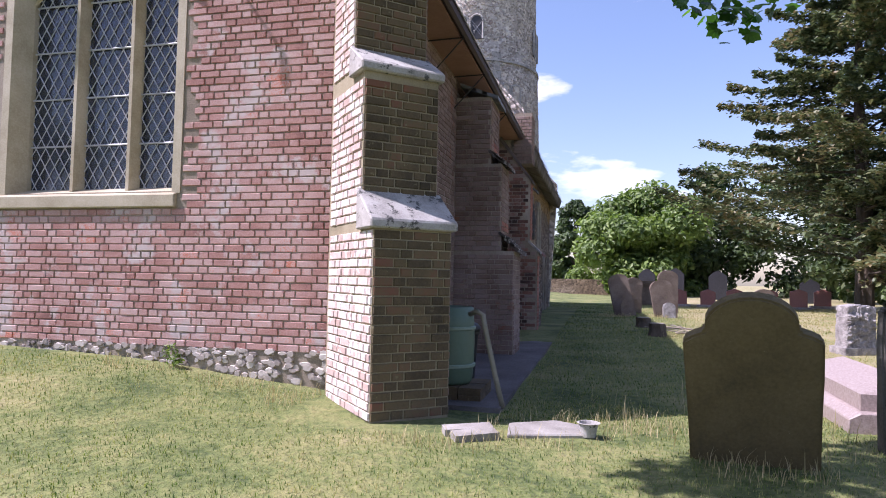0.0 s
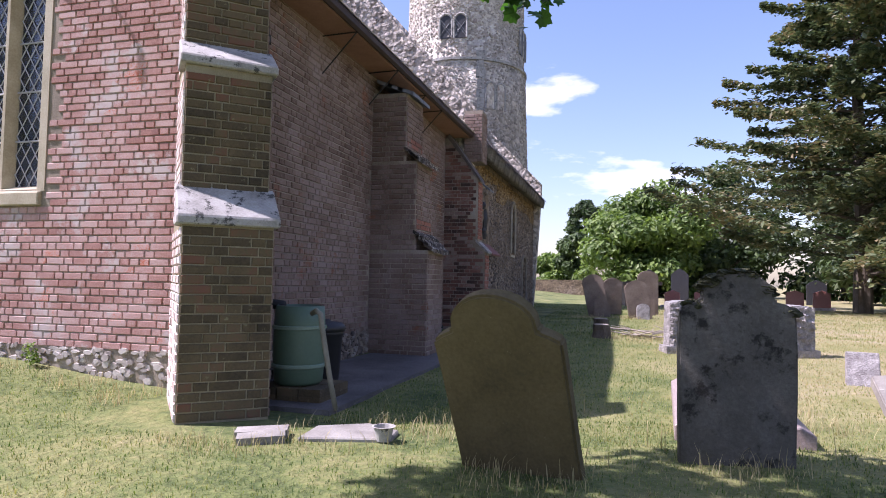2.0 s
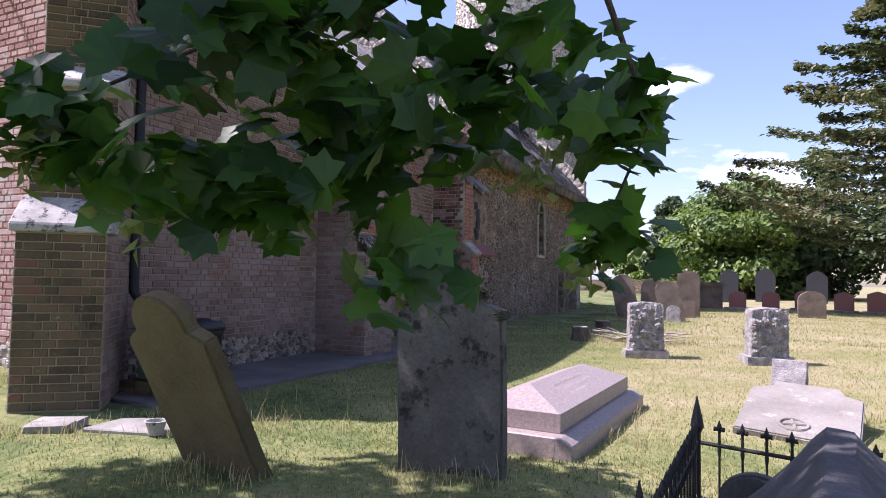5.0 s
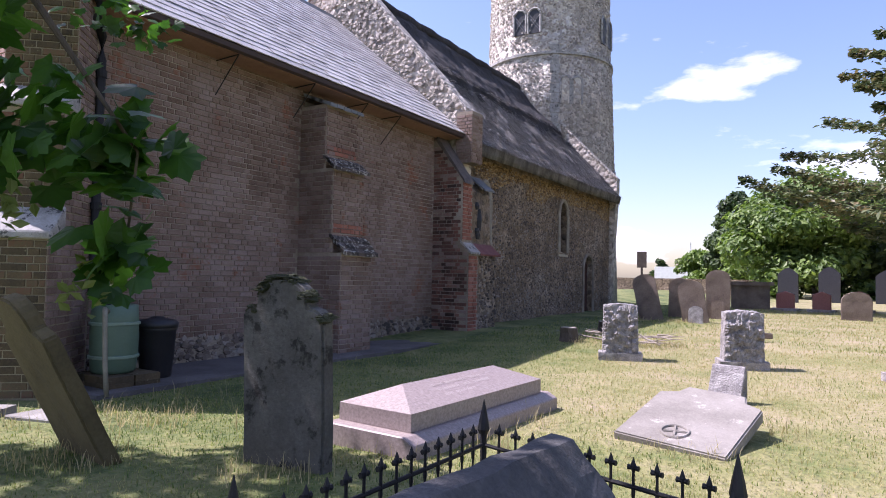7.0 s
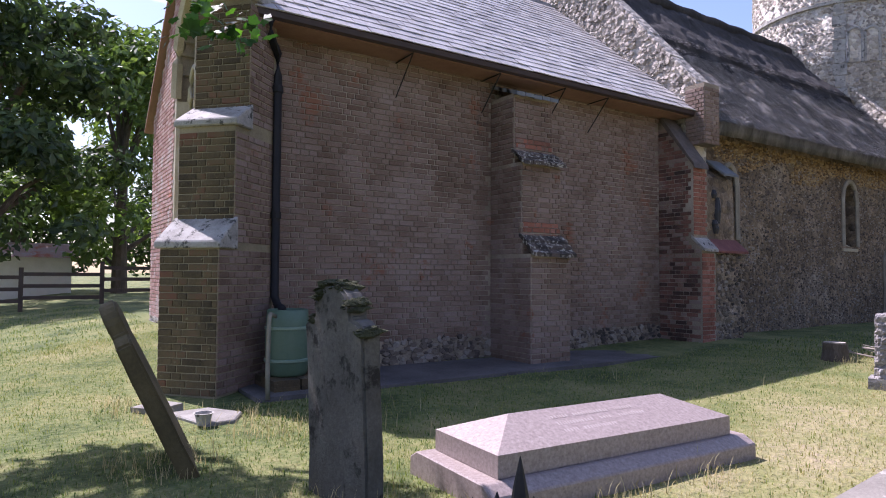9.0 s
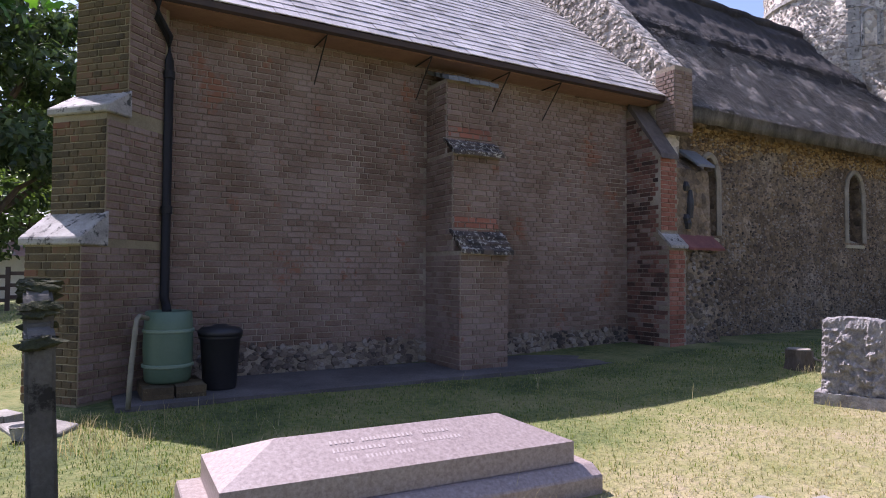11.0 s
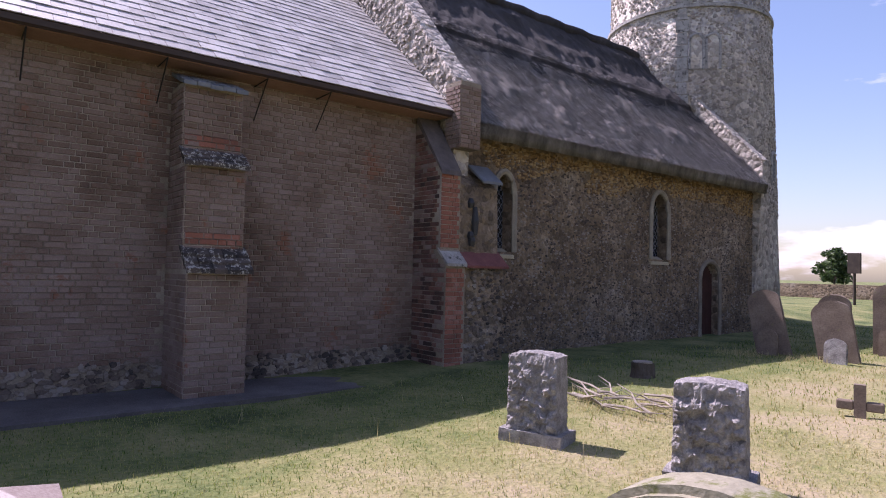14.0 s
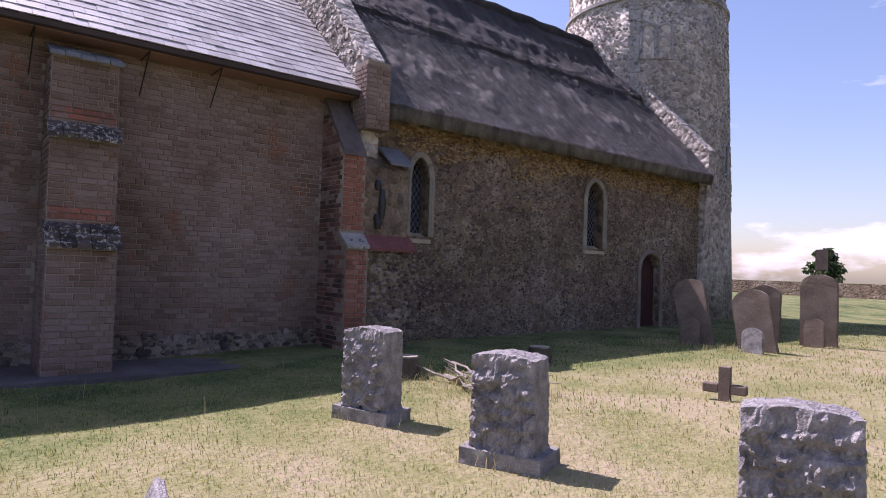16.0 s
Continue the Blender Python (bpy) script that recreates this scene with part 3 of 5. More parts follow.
# ---- buttresses ----
def stage_outline(stages):
    """stages: (reach, z) pairs from the foot up, out from the wall."""
    return [(0.0, -0.1)] + stages + [(0.0, stages[-1][1])]


# diagonal corner buttress: local x across its end, local y outward
AX, AN = Vector((0.74, 0.673, 0)), Vector((0.673, -0.74, 0))
B1 = Matrix(((AX.x, AN.x, 0, -2.30), (AX.y, AN.y, 0, 5.54), (0, 0, 1, 0), (0, 0, 0, 1)))
HW = 0.345
R1, R2, R3 = 1.05, 0.78, 0.52
butt = thing("buttress_corner", Matrix.Identity(4), "mossy brick corner buttress with stone weathered offsets", "buttress", kind="structure")
bm = bmesh.new()
for r, z0, z1 in ((R1, -0.1, 1.53), (R2, 1.53, 2.86), (R3, 2.86, 4.35)):
    box(bm, -HW, HW, -0.05, r, z0, z1, B1)
part("core", bm, M["mortar_yellow"], butt)
for r0, r1, z0, z1 in ((R1, R2, 1.53, 1.86), (R2, R3, 2.86, 3.13), (R3, 0.1, 4.35, 4.85)):
    bm = bmesh.new()
    prism(bm, [(r1 - 0.02, z0 - 0.02), (r0 + 0.05, z0 - 0.02), (r0 + 0.05, z0 + 0.05), (r1 - 0.02, z1)], -HW - 0.045, HW + 0.045, "x", B1)
    soften(bm, 0.012)
    part("offset_stone", bm, M["cap_stone"], butt)


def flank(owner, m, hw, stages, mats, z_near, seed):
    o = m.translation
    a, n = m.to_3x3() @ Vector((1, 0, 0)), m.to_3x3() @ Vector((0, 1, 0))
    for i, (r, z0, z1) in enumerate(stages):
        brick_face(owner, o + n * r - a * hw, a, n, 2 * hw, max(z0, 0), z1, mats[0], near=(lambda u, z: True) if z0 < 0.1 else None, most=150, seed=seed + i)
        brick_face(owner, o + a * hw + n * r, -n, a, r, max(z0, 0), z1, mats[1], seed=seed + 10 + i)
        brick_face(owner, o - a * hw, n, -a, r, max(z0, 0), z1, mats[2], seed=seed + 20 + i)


# End, north and sunlit faces: light and shade set by each face's brick colour
flank(butt, B1, HW, [(R1, 0, 1.5), (R2, 1.58, 2.83), (R3, 2.92, 4.33)], (M["brick_mossy_shade"], M["brick_north_shade"], M["brick_washed_lit"]), 2, 11)

# middle buttress
b2 = thing("buttress_middle", Matrix.Identity(4), "stepped brick buttress with mossy tile offsets", "buttress", kind="structure")
Y0, Y1 = 9.24, 9.98
M2 = Matrix(((0, 1, 0, XN), (1, 0, 0, (Y0 + Y1) / 2), (0, 0, 1, 0), (0, 0, 0, 1)))
S2 = [(0.92, -0.1, 1.55), (0.72, 1.55, 2.87), (0.55, 2.87, 3.90)]
bm = bmesh.new()
for r, z0, z1 in S2:
    box(bm, XN - 0.02, XN + r, Y0, Y1, z0, z1)
part("core", bm, M["mortar"], b2)
for r0, r1, z0, z1 in ((0.92, 0.72, 1.56, 1.83), (0.72, 0.55, 2.88, 3.07), (0.55, 0.1, 3.90, 4.10)):
    for k in range(3):
        for j in range(5):
            t0, t1 = k / 3, (k + 1) / 3
            xa, za = XN + r0 + 0.06 + (r1 - r0 - 0.06) * t0, z0 + (z1 - z0) * t0
            xb, zb = XN + r0 + 0.06 + (r1 - r0 - 0.06) * t1, z0 + (z1 - z0) * t1
            w = (Y1 - Y0 + 0.08) / 5
            ya = Y0 - 0.04 + j * w + 0.004
            bm = bmesh.new()
            jig = random.uniform(-0.008, 0.008)
            prism(bm, [(xa + 0.045, za - 0.055 + jig), (xa + 0.045, za + jig), (xb - 0.03, zb + 0.02), (xb - 0.03, zb - 0.03)], ya, ya + w - 0.008, "y")
            part("tile", bm, M["tile_mossy"] if z0 < 3.5 else M["lead_grey"], b2)
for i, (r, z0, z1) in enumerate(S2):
    brick_face(b2, (XN + r, Y0, 0), (0, 1, 0), (1, 0, 0), Y1 - Y0, max(z0, 0), z1 - 0.02, M["brick_north_shade"], near=(lambda u, z: True) if i == 0 else None, most=140, seed=40 + i)
    brick_face(b2, (XN, Y0, 0), (1, 0, 0), (0, -1, 0), r, max(z0, 0), z1, M["brick_north_shade"], seed=50 + i)
    brick_face(b2, (XN + r, Y1, 0), (-1, 0, 0), (0, 1, 0), r, max(z0, 0), z1, M["brick_north_shade"], seed=60 + i)

for z0, z1 in ((1.86, 2.02), (3.10, 3.26)):
    r = S2[1][0] if z0 < 2.5 else S2[2][0]
    brick_face(b2, (XN + r + 0.004, Y0 + 0.01, 0), (0, 1, 0), (1, 0, 0), Y1 - Y0 - 0.02, z0, z1, M["brick_orange"], seed=66)

# buttress at the junction
b3 = thing("buttress_junction", Matrix.Identity(4), "red brick and flint buttress with a sloping tiled top", "buttress", kind="structure")
Y3, Y4, Y5 = 13.20, 13.60, 14.48
bm = bmesh.new()
prism(bm, [(XN - 0.02, -0.1), (-1.40, -0.1), (-1.40, 1.72), (-1.56, 1.95), (-1.56, 3.22), (-2.2, 4.12), (XN - 0.02, 4.12)], Y3, Y4, "y")
part("core", bm, M["mortar"], b3)
bm = bmesh.new()
prism(bm, [(-2.1, -0.1), (-1.43, -0.1), (-1.43, 1.74), (-1.58, 1.9), (-1.62, 3.05), (-2.1, 3.45)], Y4, Y5, "y")
bmesh.ops.subdivide_edges(bm, edges=bm.edges[:], cuts=9, use_grid_fill=True)
roughen(bm, 0.03, 5.0, 2.0)
part("flint_core", bm, M["flint"], b3)
bm = bmesh.new()
prism(bm, [(-1.50, 3.16), (-1.52, 3.24), (-2.2, 4.20), (-2.24, 4.12)], Y3 - 0.03, Y4 - 0.02, "y")
part("slope_tiles", bm, M["tile_plain"], b3)
bm = bmesh.new()
prism(bm, [(-1.34, 1.68), (-1.34, 1.73), (-1.6, 1.98), (-1.6, 1.92)], Y3 - 0.02, Y4 - 0.002, "y")
part("offset_stone", bm, M["cap_stone"], b3)
bm = bmesh.new()
prism(bm, [(-1.33, 1.66), (-1.33, 1.70), (-1.62, 1.96), (-1.62, 1.90)], Y4 + 0.003, Y5 + 0.04, "y")
part("tile_slab", bm, M["tile_red"], b3, "dull red tiled slope")
bm = bmesh.new()
prism(bm, [(-1.5, 3.10), (-1.5, 3.14), (-1.9, 3.46), (-1.9, 3.41)], Y4 + 0.45, Y5 + 0.03, "y")
part("cap_slab", bm, M["lead_grey"], b3)
# Solid black lumps stand in for the shade inside holes in the flintwork
for x, z, h in ((-1.57, 2.45, 0.24), (-1.565, 2.12, 0.10), (-1.59, 2.75, 0.08), (-1.575, 2.2, 0.07)):
    bm = bmesh.new()
    lathe(bm, [(0.05, z - h), (0.07, z), (0.04, z + h)], 8, (x - 0.015, Y4 + 0.28 + 0.5 * (h - 0.1)))
    part("hollow_shade", bm, M["bin_black"], b3, "black lump for a shaded hole in the broken flintwork")
brick_face(b3, (-1.40, Y3, 0), (0, 1, 0), (1, 0, 0), 0.38, 0, 1.70, M["brick_orange"], seed=71)
brick_face(b3, (-1.56, Y3, 0), (0, 1, 0), (1, 0, 0), 0.39, 1.98, 3.2, M["brick_orange"], seed=72)
brick_face(b3, (XN, Y3, 0), (1, 0, 0), (0, -1, 0), 0.89, 0, 4.1, M["brick_dark"], keep=lambda u, z, h: u + h < (0.88 if z < 1.72 else 0.73 if z < 3.2 else 0.73 - (z - 3.2) * 0.7), near=lambda u, z: z < 2.6, most=160, seed=73)
stones_on(b3, (-1.43, Y4, 0), (0, 1, 0), (1, 0, 0), Y5 - Y4, 0, 1.7, 260, M["flint_stone"], 0.05, seed=6)

# ---- church: nave ----
XV, YW, NEAVE, NR, NXR = -2.05, 24.7, 4.08, 8.5, -5.65
openings = [(14.84, 15.27, 1.98, 3.0, 0.42), (19.78, 20.40, 1.98, 3.05, 0.47), (21.92, 22.78, -0.1, 1.50, 0.45)]
bm = bmesh.new()
cuts = sorted({YG + 0.2, YW} | {o0 + (o1 - o0) * i / 10 for o0, o1, *_ in openings for i in range(11)})
for y0, y1 in zip(cuts, cuts[1:]):
    mid, spans = (y0 + y1) / 2, [(-0.1, NEAVE + 0.1)]
    for o0, o1, za, spring, rise in openings:
        if o0 < mid < o1:
            top = arch_z(mid, o0, o1, spring, rise)
            spans = ([(-0.1, za)] if za > 0 else []) + [(top, NEAVE + 0.1)]
    for za, zb in spans:
        box(bm, XV - 0.7, XV, y0, y1, za, zb)
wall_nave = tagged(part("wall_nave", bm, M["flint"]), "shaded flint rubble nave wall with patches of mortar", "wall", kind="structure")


def clear_of(u, z):
    y = YG + 0.9 + u
    return not any(o0 - 0.14 < y < o1 + 0.14 and za - 0.1 < z < spring + rise + 0.12 for o0, o1, za, spring, rise in openings)


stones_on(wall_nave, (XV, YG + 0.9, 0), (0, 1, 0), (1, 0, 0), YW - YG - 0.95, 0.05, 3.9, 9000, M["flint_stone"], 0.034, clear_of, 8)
stones_on(wall_nave, (XV + 0.004, YG + 0.9, 0), (0, 1, 0), (1, 0, 0), YW - YG - 0.95, 3.3, 3.95, 2600, M["ochre_stone"], 0.045, lambda u, z: clear_of(u, z) and noise.noise(Vector((u * 0.7, z * 2, 2))) + (z - 3.3) * 1.4 > 0.25, 18, "ochre_rubble")
bm = bmesh.new()
box(bm, 2 * NXR - XV, 2 * NXR - XV + 0.7, YG + 0.2, YW, -0.1, NEAVE)
tagged(part("wall_nave_south", bm, M["flint"]), "plain far wall of the nave", "wall", kind="structure")


def gable_wall(name, y0, y1, lift, label, material):
    half = XV - NXR
    bm = bmesh.new()
    prism(bm, [(NXR - half, -0.1), (NXR + half, -0.1), (NXR + half + 0.28, NEAVE + 0.35), (NXR + half + 0.28, NEAVE + 0.72), (NXR, NR + lift), (NXR - half - 0.28, NEAVE + 0.72), (NXR - half - 0.28, NEAVE + 0.35)], y0, y1, "y")
    ob = tagged(part(name, bm, material), label, "wall", kind="structure")
    for s in (1, -1):
        for i in range(14):
            t0, t1 = i / 14, (i + 1) / 14 - 0.006
            xa, za = NXR + s * (half + 0.28) * (1 - t0), NEAVE + 0.72 + (NR + lift - NEAVE - 0.72) * t0
            xb, zb = NXR + s * (half + 0.28) * (1 - t1), NEAVE + 0.72 + (NR + lift - NEAVE - 0.72) * t1
            bm = bmesh.new()
            j = random.uniform(-0.012, 0.012)
            prism(bm, [(xa, za + 0.004), (xb, zb + 0.004), (xb, zb + 0.075 + j), (xa, za + 0.075 + j)], y0 - 0.04, y1 + 0.04, "y")
            part("coping_stone", bm, M["flint_gable"], ob)
    return ob


g_e = gable_wall("wall_gable_east", YG, YG + 0.34, 0.75, "rough pale flint gable between chancel and nave", M["flint_gable"])
stones_on(g_e, (NXR, YG, 0), (1, 0, 0), (0, -1, 0), 3.8, 4.3, 9.0, 2400, M["flint_gable"], 0.075, lambda u, z: z < NEAVE + 0.6 + (NR + 0.7 - NEAVE - 0.7) * (1 - u / 3.88) and z > 4.3 + (ZR - 4.3) * (1 - u / 3.6), 9)
gable_wall("wall_gable_west", YW - 0.1, YW + 0.25, 0.35, "flint west gable with stone coping against the tower", M["flint_gable"])
bm = bmesh.new()
box(bm, -1.98, -1.58, YG - 0.06, YG + 0.38, 3.66, 4.78)
soften(bm, 0.02)
kn = tagged(part("kneeler", bm, M["mortar"], g_e), "brick kneeler at the foot of the gable")
brick_face(g_e, (-1.58, YG - 0.06, 0), (0, 1, 0), (1, 0, 0), 0.44, 3.66, 4.76, M["brick_north_shade"], seed=81)
brick_face(g_e, (-1.98, YG - 0.06, 0), (1, 0, 0), (0, -1, 0), 0.40, 3.66, 4.76, M["brick_north_shade"], seed=82)

# thatch
NU, NVV = 150, 70
tv, tf = [], []
ya, yb = YG + 0.36, YW - 0.12
xe, ze = -1.60, 4.16
nrm = Vector((NR - ze, 0, xe - NXR)).normalized()
for i in range(NVV + 1):
    for j in range(NU + 1):
        t, y = i / NVV, ya + (yb - ya) * j / NU
        p = Vector((xe + (NXR - xe) * t, y, ze + (NR - ze) * t))
        d = 0.075 * noise.noise(Vector((y * 1.1, t * 6, 0))) + 0.06 * noise.noise(Vector((y * 5, t * 14, 5))) + 0.03 * noise.noise(Vector((y * 14, t * 40, 9)))
        edge = 0.44 + 0.035 * math.sin(y * 2.3) + 0.03 * noise.noise(Vector((y * 2, 0, 4)))
        d += 0.085 * smooth01(1 - edge - 0.02, 1 - edge + 0.035, t) + 0.05 * smooth01(0.86, 0.9, t)
        tv.append(p + nrm * d)
for i in range(NVV):
    for j in range(NU):
        q = i * (NU + 1) + j
        tf.append((q, q + 1, q + NU + 2, q + NU + 1))
s0 = len(tv)
for j in range(NU + 1):
    y = ya + (yb - ya) * j / NU
    tv.append(Vector((xe - 0.06, y, ze - 0.26 + 0.02 * noise.noise(Vector((y * 3, 1, 1))))))
for j in range(NU + 1):
    y = ya + (yb - ya) * j / NU
    tv.append(Vector((XV - 0.05, y, ze - 0.04)))
for j in range(NU):
    tf.append((j, s0 + j, s0 + j + 1, j + 1))
    tf.append((s0 + j, s0 + NU + 1 + j, s0 + NU + 2 + j, s0 + j + 1))
s1 = len(tv)
for x, z in ((NXR, NR + 0.12), (2 * NXR - xe, ze)):
    tv += [Vector((x, ya, z)), Vector((x, yb, z))]
tf.append((s1, s1 + 2, s1 + 3, s1 + 1))
roof_nave = thing("roof_nave", Matrix.Identity(4), "weathered grey thatched nave roof with a thicker ridge layer", "roof", kind="structure")
part_thatch = raw("thatch", tv, tf, M["thatch"], roof_nave, True)
part_thatch.data.materials.append(M["thatch_ridge_shade"])
# Upper slope takes the dark colour in place of the ridge's cast shadow
for poly in part_thatch.data.polygons:
    q = poly.center
    t = (q.z - ze) / (NR - ze)
    if t > 0.50 + 0.10 * noise.noise(Vector((q.y * 0.5, t * 2, 3))) + 0.09 * noise.noise(Vector((q.y * 2.0, t * 5, 8))) and q.x > NXR:
        poly.material_index = 1
bm = bmesh.new()
tube(bm, [(NXR + 0.02, ya + (yb - ya) * i / 30, NR + 0.16 + 0.025 * math.sin(i * 1.9)) for i in range(31)], 0.16, 9)
part("ridge_roll", bm, M["thatch_ridge_shade"], roof_nave, smooth=True)
# Reeds on the lower slope only, coloured pale for the grazing sun there
rng = random.Random(4)
sv, sf = [], []
for _ in range(42000):
    t, y = rng.random() ** 1.2 * 0.62, rng.uniform(ya, yb)
    p = Vector((xe + (NXR - xe) * t, y, ze + (NR - ze) * t)) + nrm * (0.01 + (0.10 if t > 0.56 else 0.0))
    down = Vector((xe - NXR, rng.uniform(-0.9, 0.9), ze - NR)).normalized()
    L, w = rng.uniform(0.05, 0.16), rng.uniform(0.004, 0.010)
    e = p + down * L + nrm * rng.uniform(0.012, 0.05)
    k = len(sv)
    sv += [p + Vector((0, w, 0)), p - Vector((0, w, 0)), e]
    sf.append((k, k + 1, k + 2))
tagged(raw("reeds", sv, sf, M["reed"], roof_nave), kind="stuff")

# nave windows and door
for k, (y0, y1, za, spring, rise) in enumerate(openings):
    is_door = k == 2
    ob = thing("door_1" if is_door else f"window_{k + 2}", Matrix.Identity(4), "small round-arched dark wooden door, shut" if is_door else "narrow pointed lancet window with leaded glass", "door" if is_door else "window", kind="structure")
    bm = bmesh.new()
    pts = [(XV + 0.012, y0 - 0.05, max(za, 0)), (XV + 0.012, y0 - 0.05, spring)]
    pts += [(XV + 0.012, y0 - 0.05 + (y1 - y0 + 0.1) * i / 14, arch_z(y0 + (y1 - y0) * i / 14, y0, y1, spring, rise) + 0.05) for i in range(15)]
    pts += [(XV + 0.012, y1 + 0.05, spring), (XV + 0.012, y1 + 0.05, max(za, 0))]
    tube(bm, pts, 0.06, 6)
    part("surround", bm, M["surround"] if is_door else M["lancet_stone"], ob)
    if is_door:
        n = 6
        for i in range(n):
            a, b = y0 + (y1 - y0) * i / n + 0.004, y0 + (y1 - y0) * (i + 1) / n - 0.004
            bm = bmesh.new()
            box(bm, XV - 0.22, XV - 0.17, a, b, 0, arch_z((a + b) / 2, y0, y1, spring, rise) + 0.03)
            soften(bm, 0.006)
            part("plank", bm, M["door_wood"], ob)
    else:
        bm = bmesh.new()
        box(bm, XV - 0.26, XV - 0.252, y0 - 0.02, y1 + 0.02, za, spring + rise)
        part("pane", bm, M["glass"], ob)
        bm = bmesh.new()
        w = y1 - y0
        for i in range(-3, 12):
            for s in (1, -1):
                zc = za + i * 0.16
                zb = zc + w * 1.5
                lo, hi = max(0.0, (za - zc) / (zb - zc)), min(1.0, (spring + rise - 0.05 - zc) / (zb - zc))
                if lo < hi:
                    f = (lambda t: y0 + w * t) if s > 0 else (lambda t: y1 - w * t)
                    tube(bm, [(XV - 0.245, f(lo), zc + (zb - zc) * lo), (XV - 0.245, f(hi), zc + (zb - zc) * hi)], 0.006, 4, False)
        part("lead_lattice", bm, M["lead_grey"], ob)
        bm = bmesh.new()
        prism(bm, [(XV - 0.25, za + 0.08), (XV + 0.03, za - 0.06), (XV + 0.03, za - 0.12), (XV - 0.25, za - 0.12)], y0 - 0.05, y1 + 0.05, "y")
        part("window_sill", bm, M["limestone"], ob)

# ---- tower ----
TX, TY = -5.42, 26.85


def tower_r(z):
    return 2.92 - 0.033 * z if z < 9.9 else 2.54 - 0.016 * (z - 9.9)


tower = thing("tower", Matrix.Translation((TX, TY, 0)), "round flint church tower with a stone string course", "tower", kind="structure")
bm = bmesh.new()
lathe(bm, [(tower_r(z), z) for z in (-0.1, 2, 4, 6, 8, 9.89, 9.92, 12, 14, 16.5)], 72)
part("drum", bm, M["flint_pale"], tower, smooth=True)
bm = bmesh.new()
lathe(bm, [(2.56, 9.84), (2.67, 9.86), (2.67, 9.96), (2.52, 10.02)], 72)
part("string_course", bm, M["cap_stone"], tower)
stv, stf = [], []
for _ in range(9000):
    a, z = rng.uniform(-2.6, 1.4), rng.uniform(3.5, 13.5)
    r = tower_r(z)
    s, e = rng.uniform(0.03, 0.075), rng.uniform(0.012, 0.04)
    k = len(stv)
    for q, d in ((1.0, -0.02), (0.65, e)):
        for c in range(6):
            j = rng.uniform(0.8, 1.2) * s * q
            aa = a + math.cos(c * math.pi / 3) * j / r
            stv.append(((r + d) * math.cos(aa), (r + d) * math.sin(aa), z + math.sin(c * math.pi / 3) * j * 0.8))
    for c in range(6):
        stf.append((k + c, k + (c + 1) % 6, k + 6 + (c + 1) % 6, k + 6 + c))
    stf.append(tuple(k + 6 + c for c in range(6)))
tagged(raw("flints", stv, stf, M["tower_stone"], tower), kind="stuff")


def tower_light(angle, z0, z1, half, count, blocked=False):
    m = Matrix.Rotation(radians(angle), 4, "Z")
    r = tower_r((z0 + z1) / 2)
    for i in range(count):
        c = (i - (count - 1) / 2) * (2 * half + 0.16)
        hold = part("window_light", bmesh.new(), M["cap_stone"], tower)
        bm = bmesh.new()
        out = [(c - half, z0), (c + half, z0), (c + half, z1 - half)] + [(c + half * math.cos(t), z1 - half + half * math.sin(t)) for t in (math.pi * q / 6 for q in range(1, 6))] + [(c - half, z1 - half)]
        prism(bm, out, r - 0.12, r + 0.03, "x", m)
        # Open lights are solid black blocks, painting in the darkness behind them
        part("opening", bm, M["flint_pale"] if blocked else M["bin_black"], hold, "blocked with pale flint" if blocked else "black fill for the unlit inside")
        bm = bmesh.new()
        path = [m @ Vector((r + 0.02, u * (1 + 0.0), z)) for u, z in [(c - half - 0.04, z0), (c - half - 0.04, z1 - half)] + [(c + (half + 0.04) * math.cos(t), z1 - half + (half + 0.04) * math.sin(t)) for t in (math.pi * (6 - q) / 6 for q in range(7))] + [(c + half + 0.04, z0)]]
        tube(bm, path, 0.05, 6)
        part("surround", bm, M["cap_stone"], hold)
        if blocked:
            continue
        bm = bmesh.new()
        for q in range(-8, 9):
            for s in (1, -1):
                pa, pb = Vector((r + 0.036, c - half, z0 + q * 0.13)), Vector((r + 0.036, c + half, z0 + q * 0.13 + s * 2 * half * 1.3))
                if z0 < min(pa.z, pb.z) and max(pa.z, pb.z) < z1 - half * 0.6:
                    tube(bm, [m @ pa, m @ pb], 0.012, 4, False)
        part("lattice", bm, M["lead_grey"], hold)


tower_light(-87, 10.75, 11.7, 0.22, 2)
tower_light(-2, 10.6, 11.7, 0.22, 2)
tower_light(-30, 4.6, 5.9, 0.13, 1)
tower_light(-48, 7.9, 8.95, 0.16, 2, True)
tower_light(8, 4.5, 5.5, 0.1, 1)
for a in range(12):
    bm = bmesh.new()
    aa = radians(-62)
    z = 5.6 + a * 0.39
    box(bm, tower_r(z) - 0.05, tower_r(z) + 0.03, -0.14 - 0.05 * (a % 2), 0.14 + 0.05 * (a % 2), z, z + 0.36, Matrix.Rotation(aa, 4, "Z"))
    soften(bm, 0.015)
    part("quoin", bm, M["cap_stone"], tower)


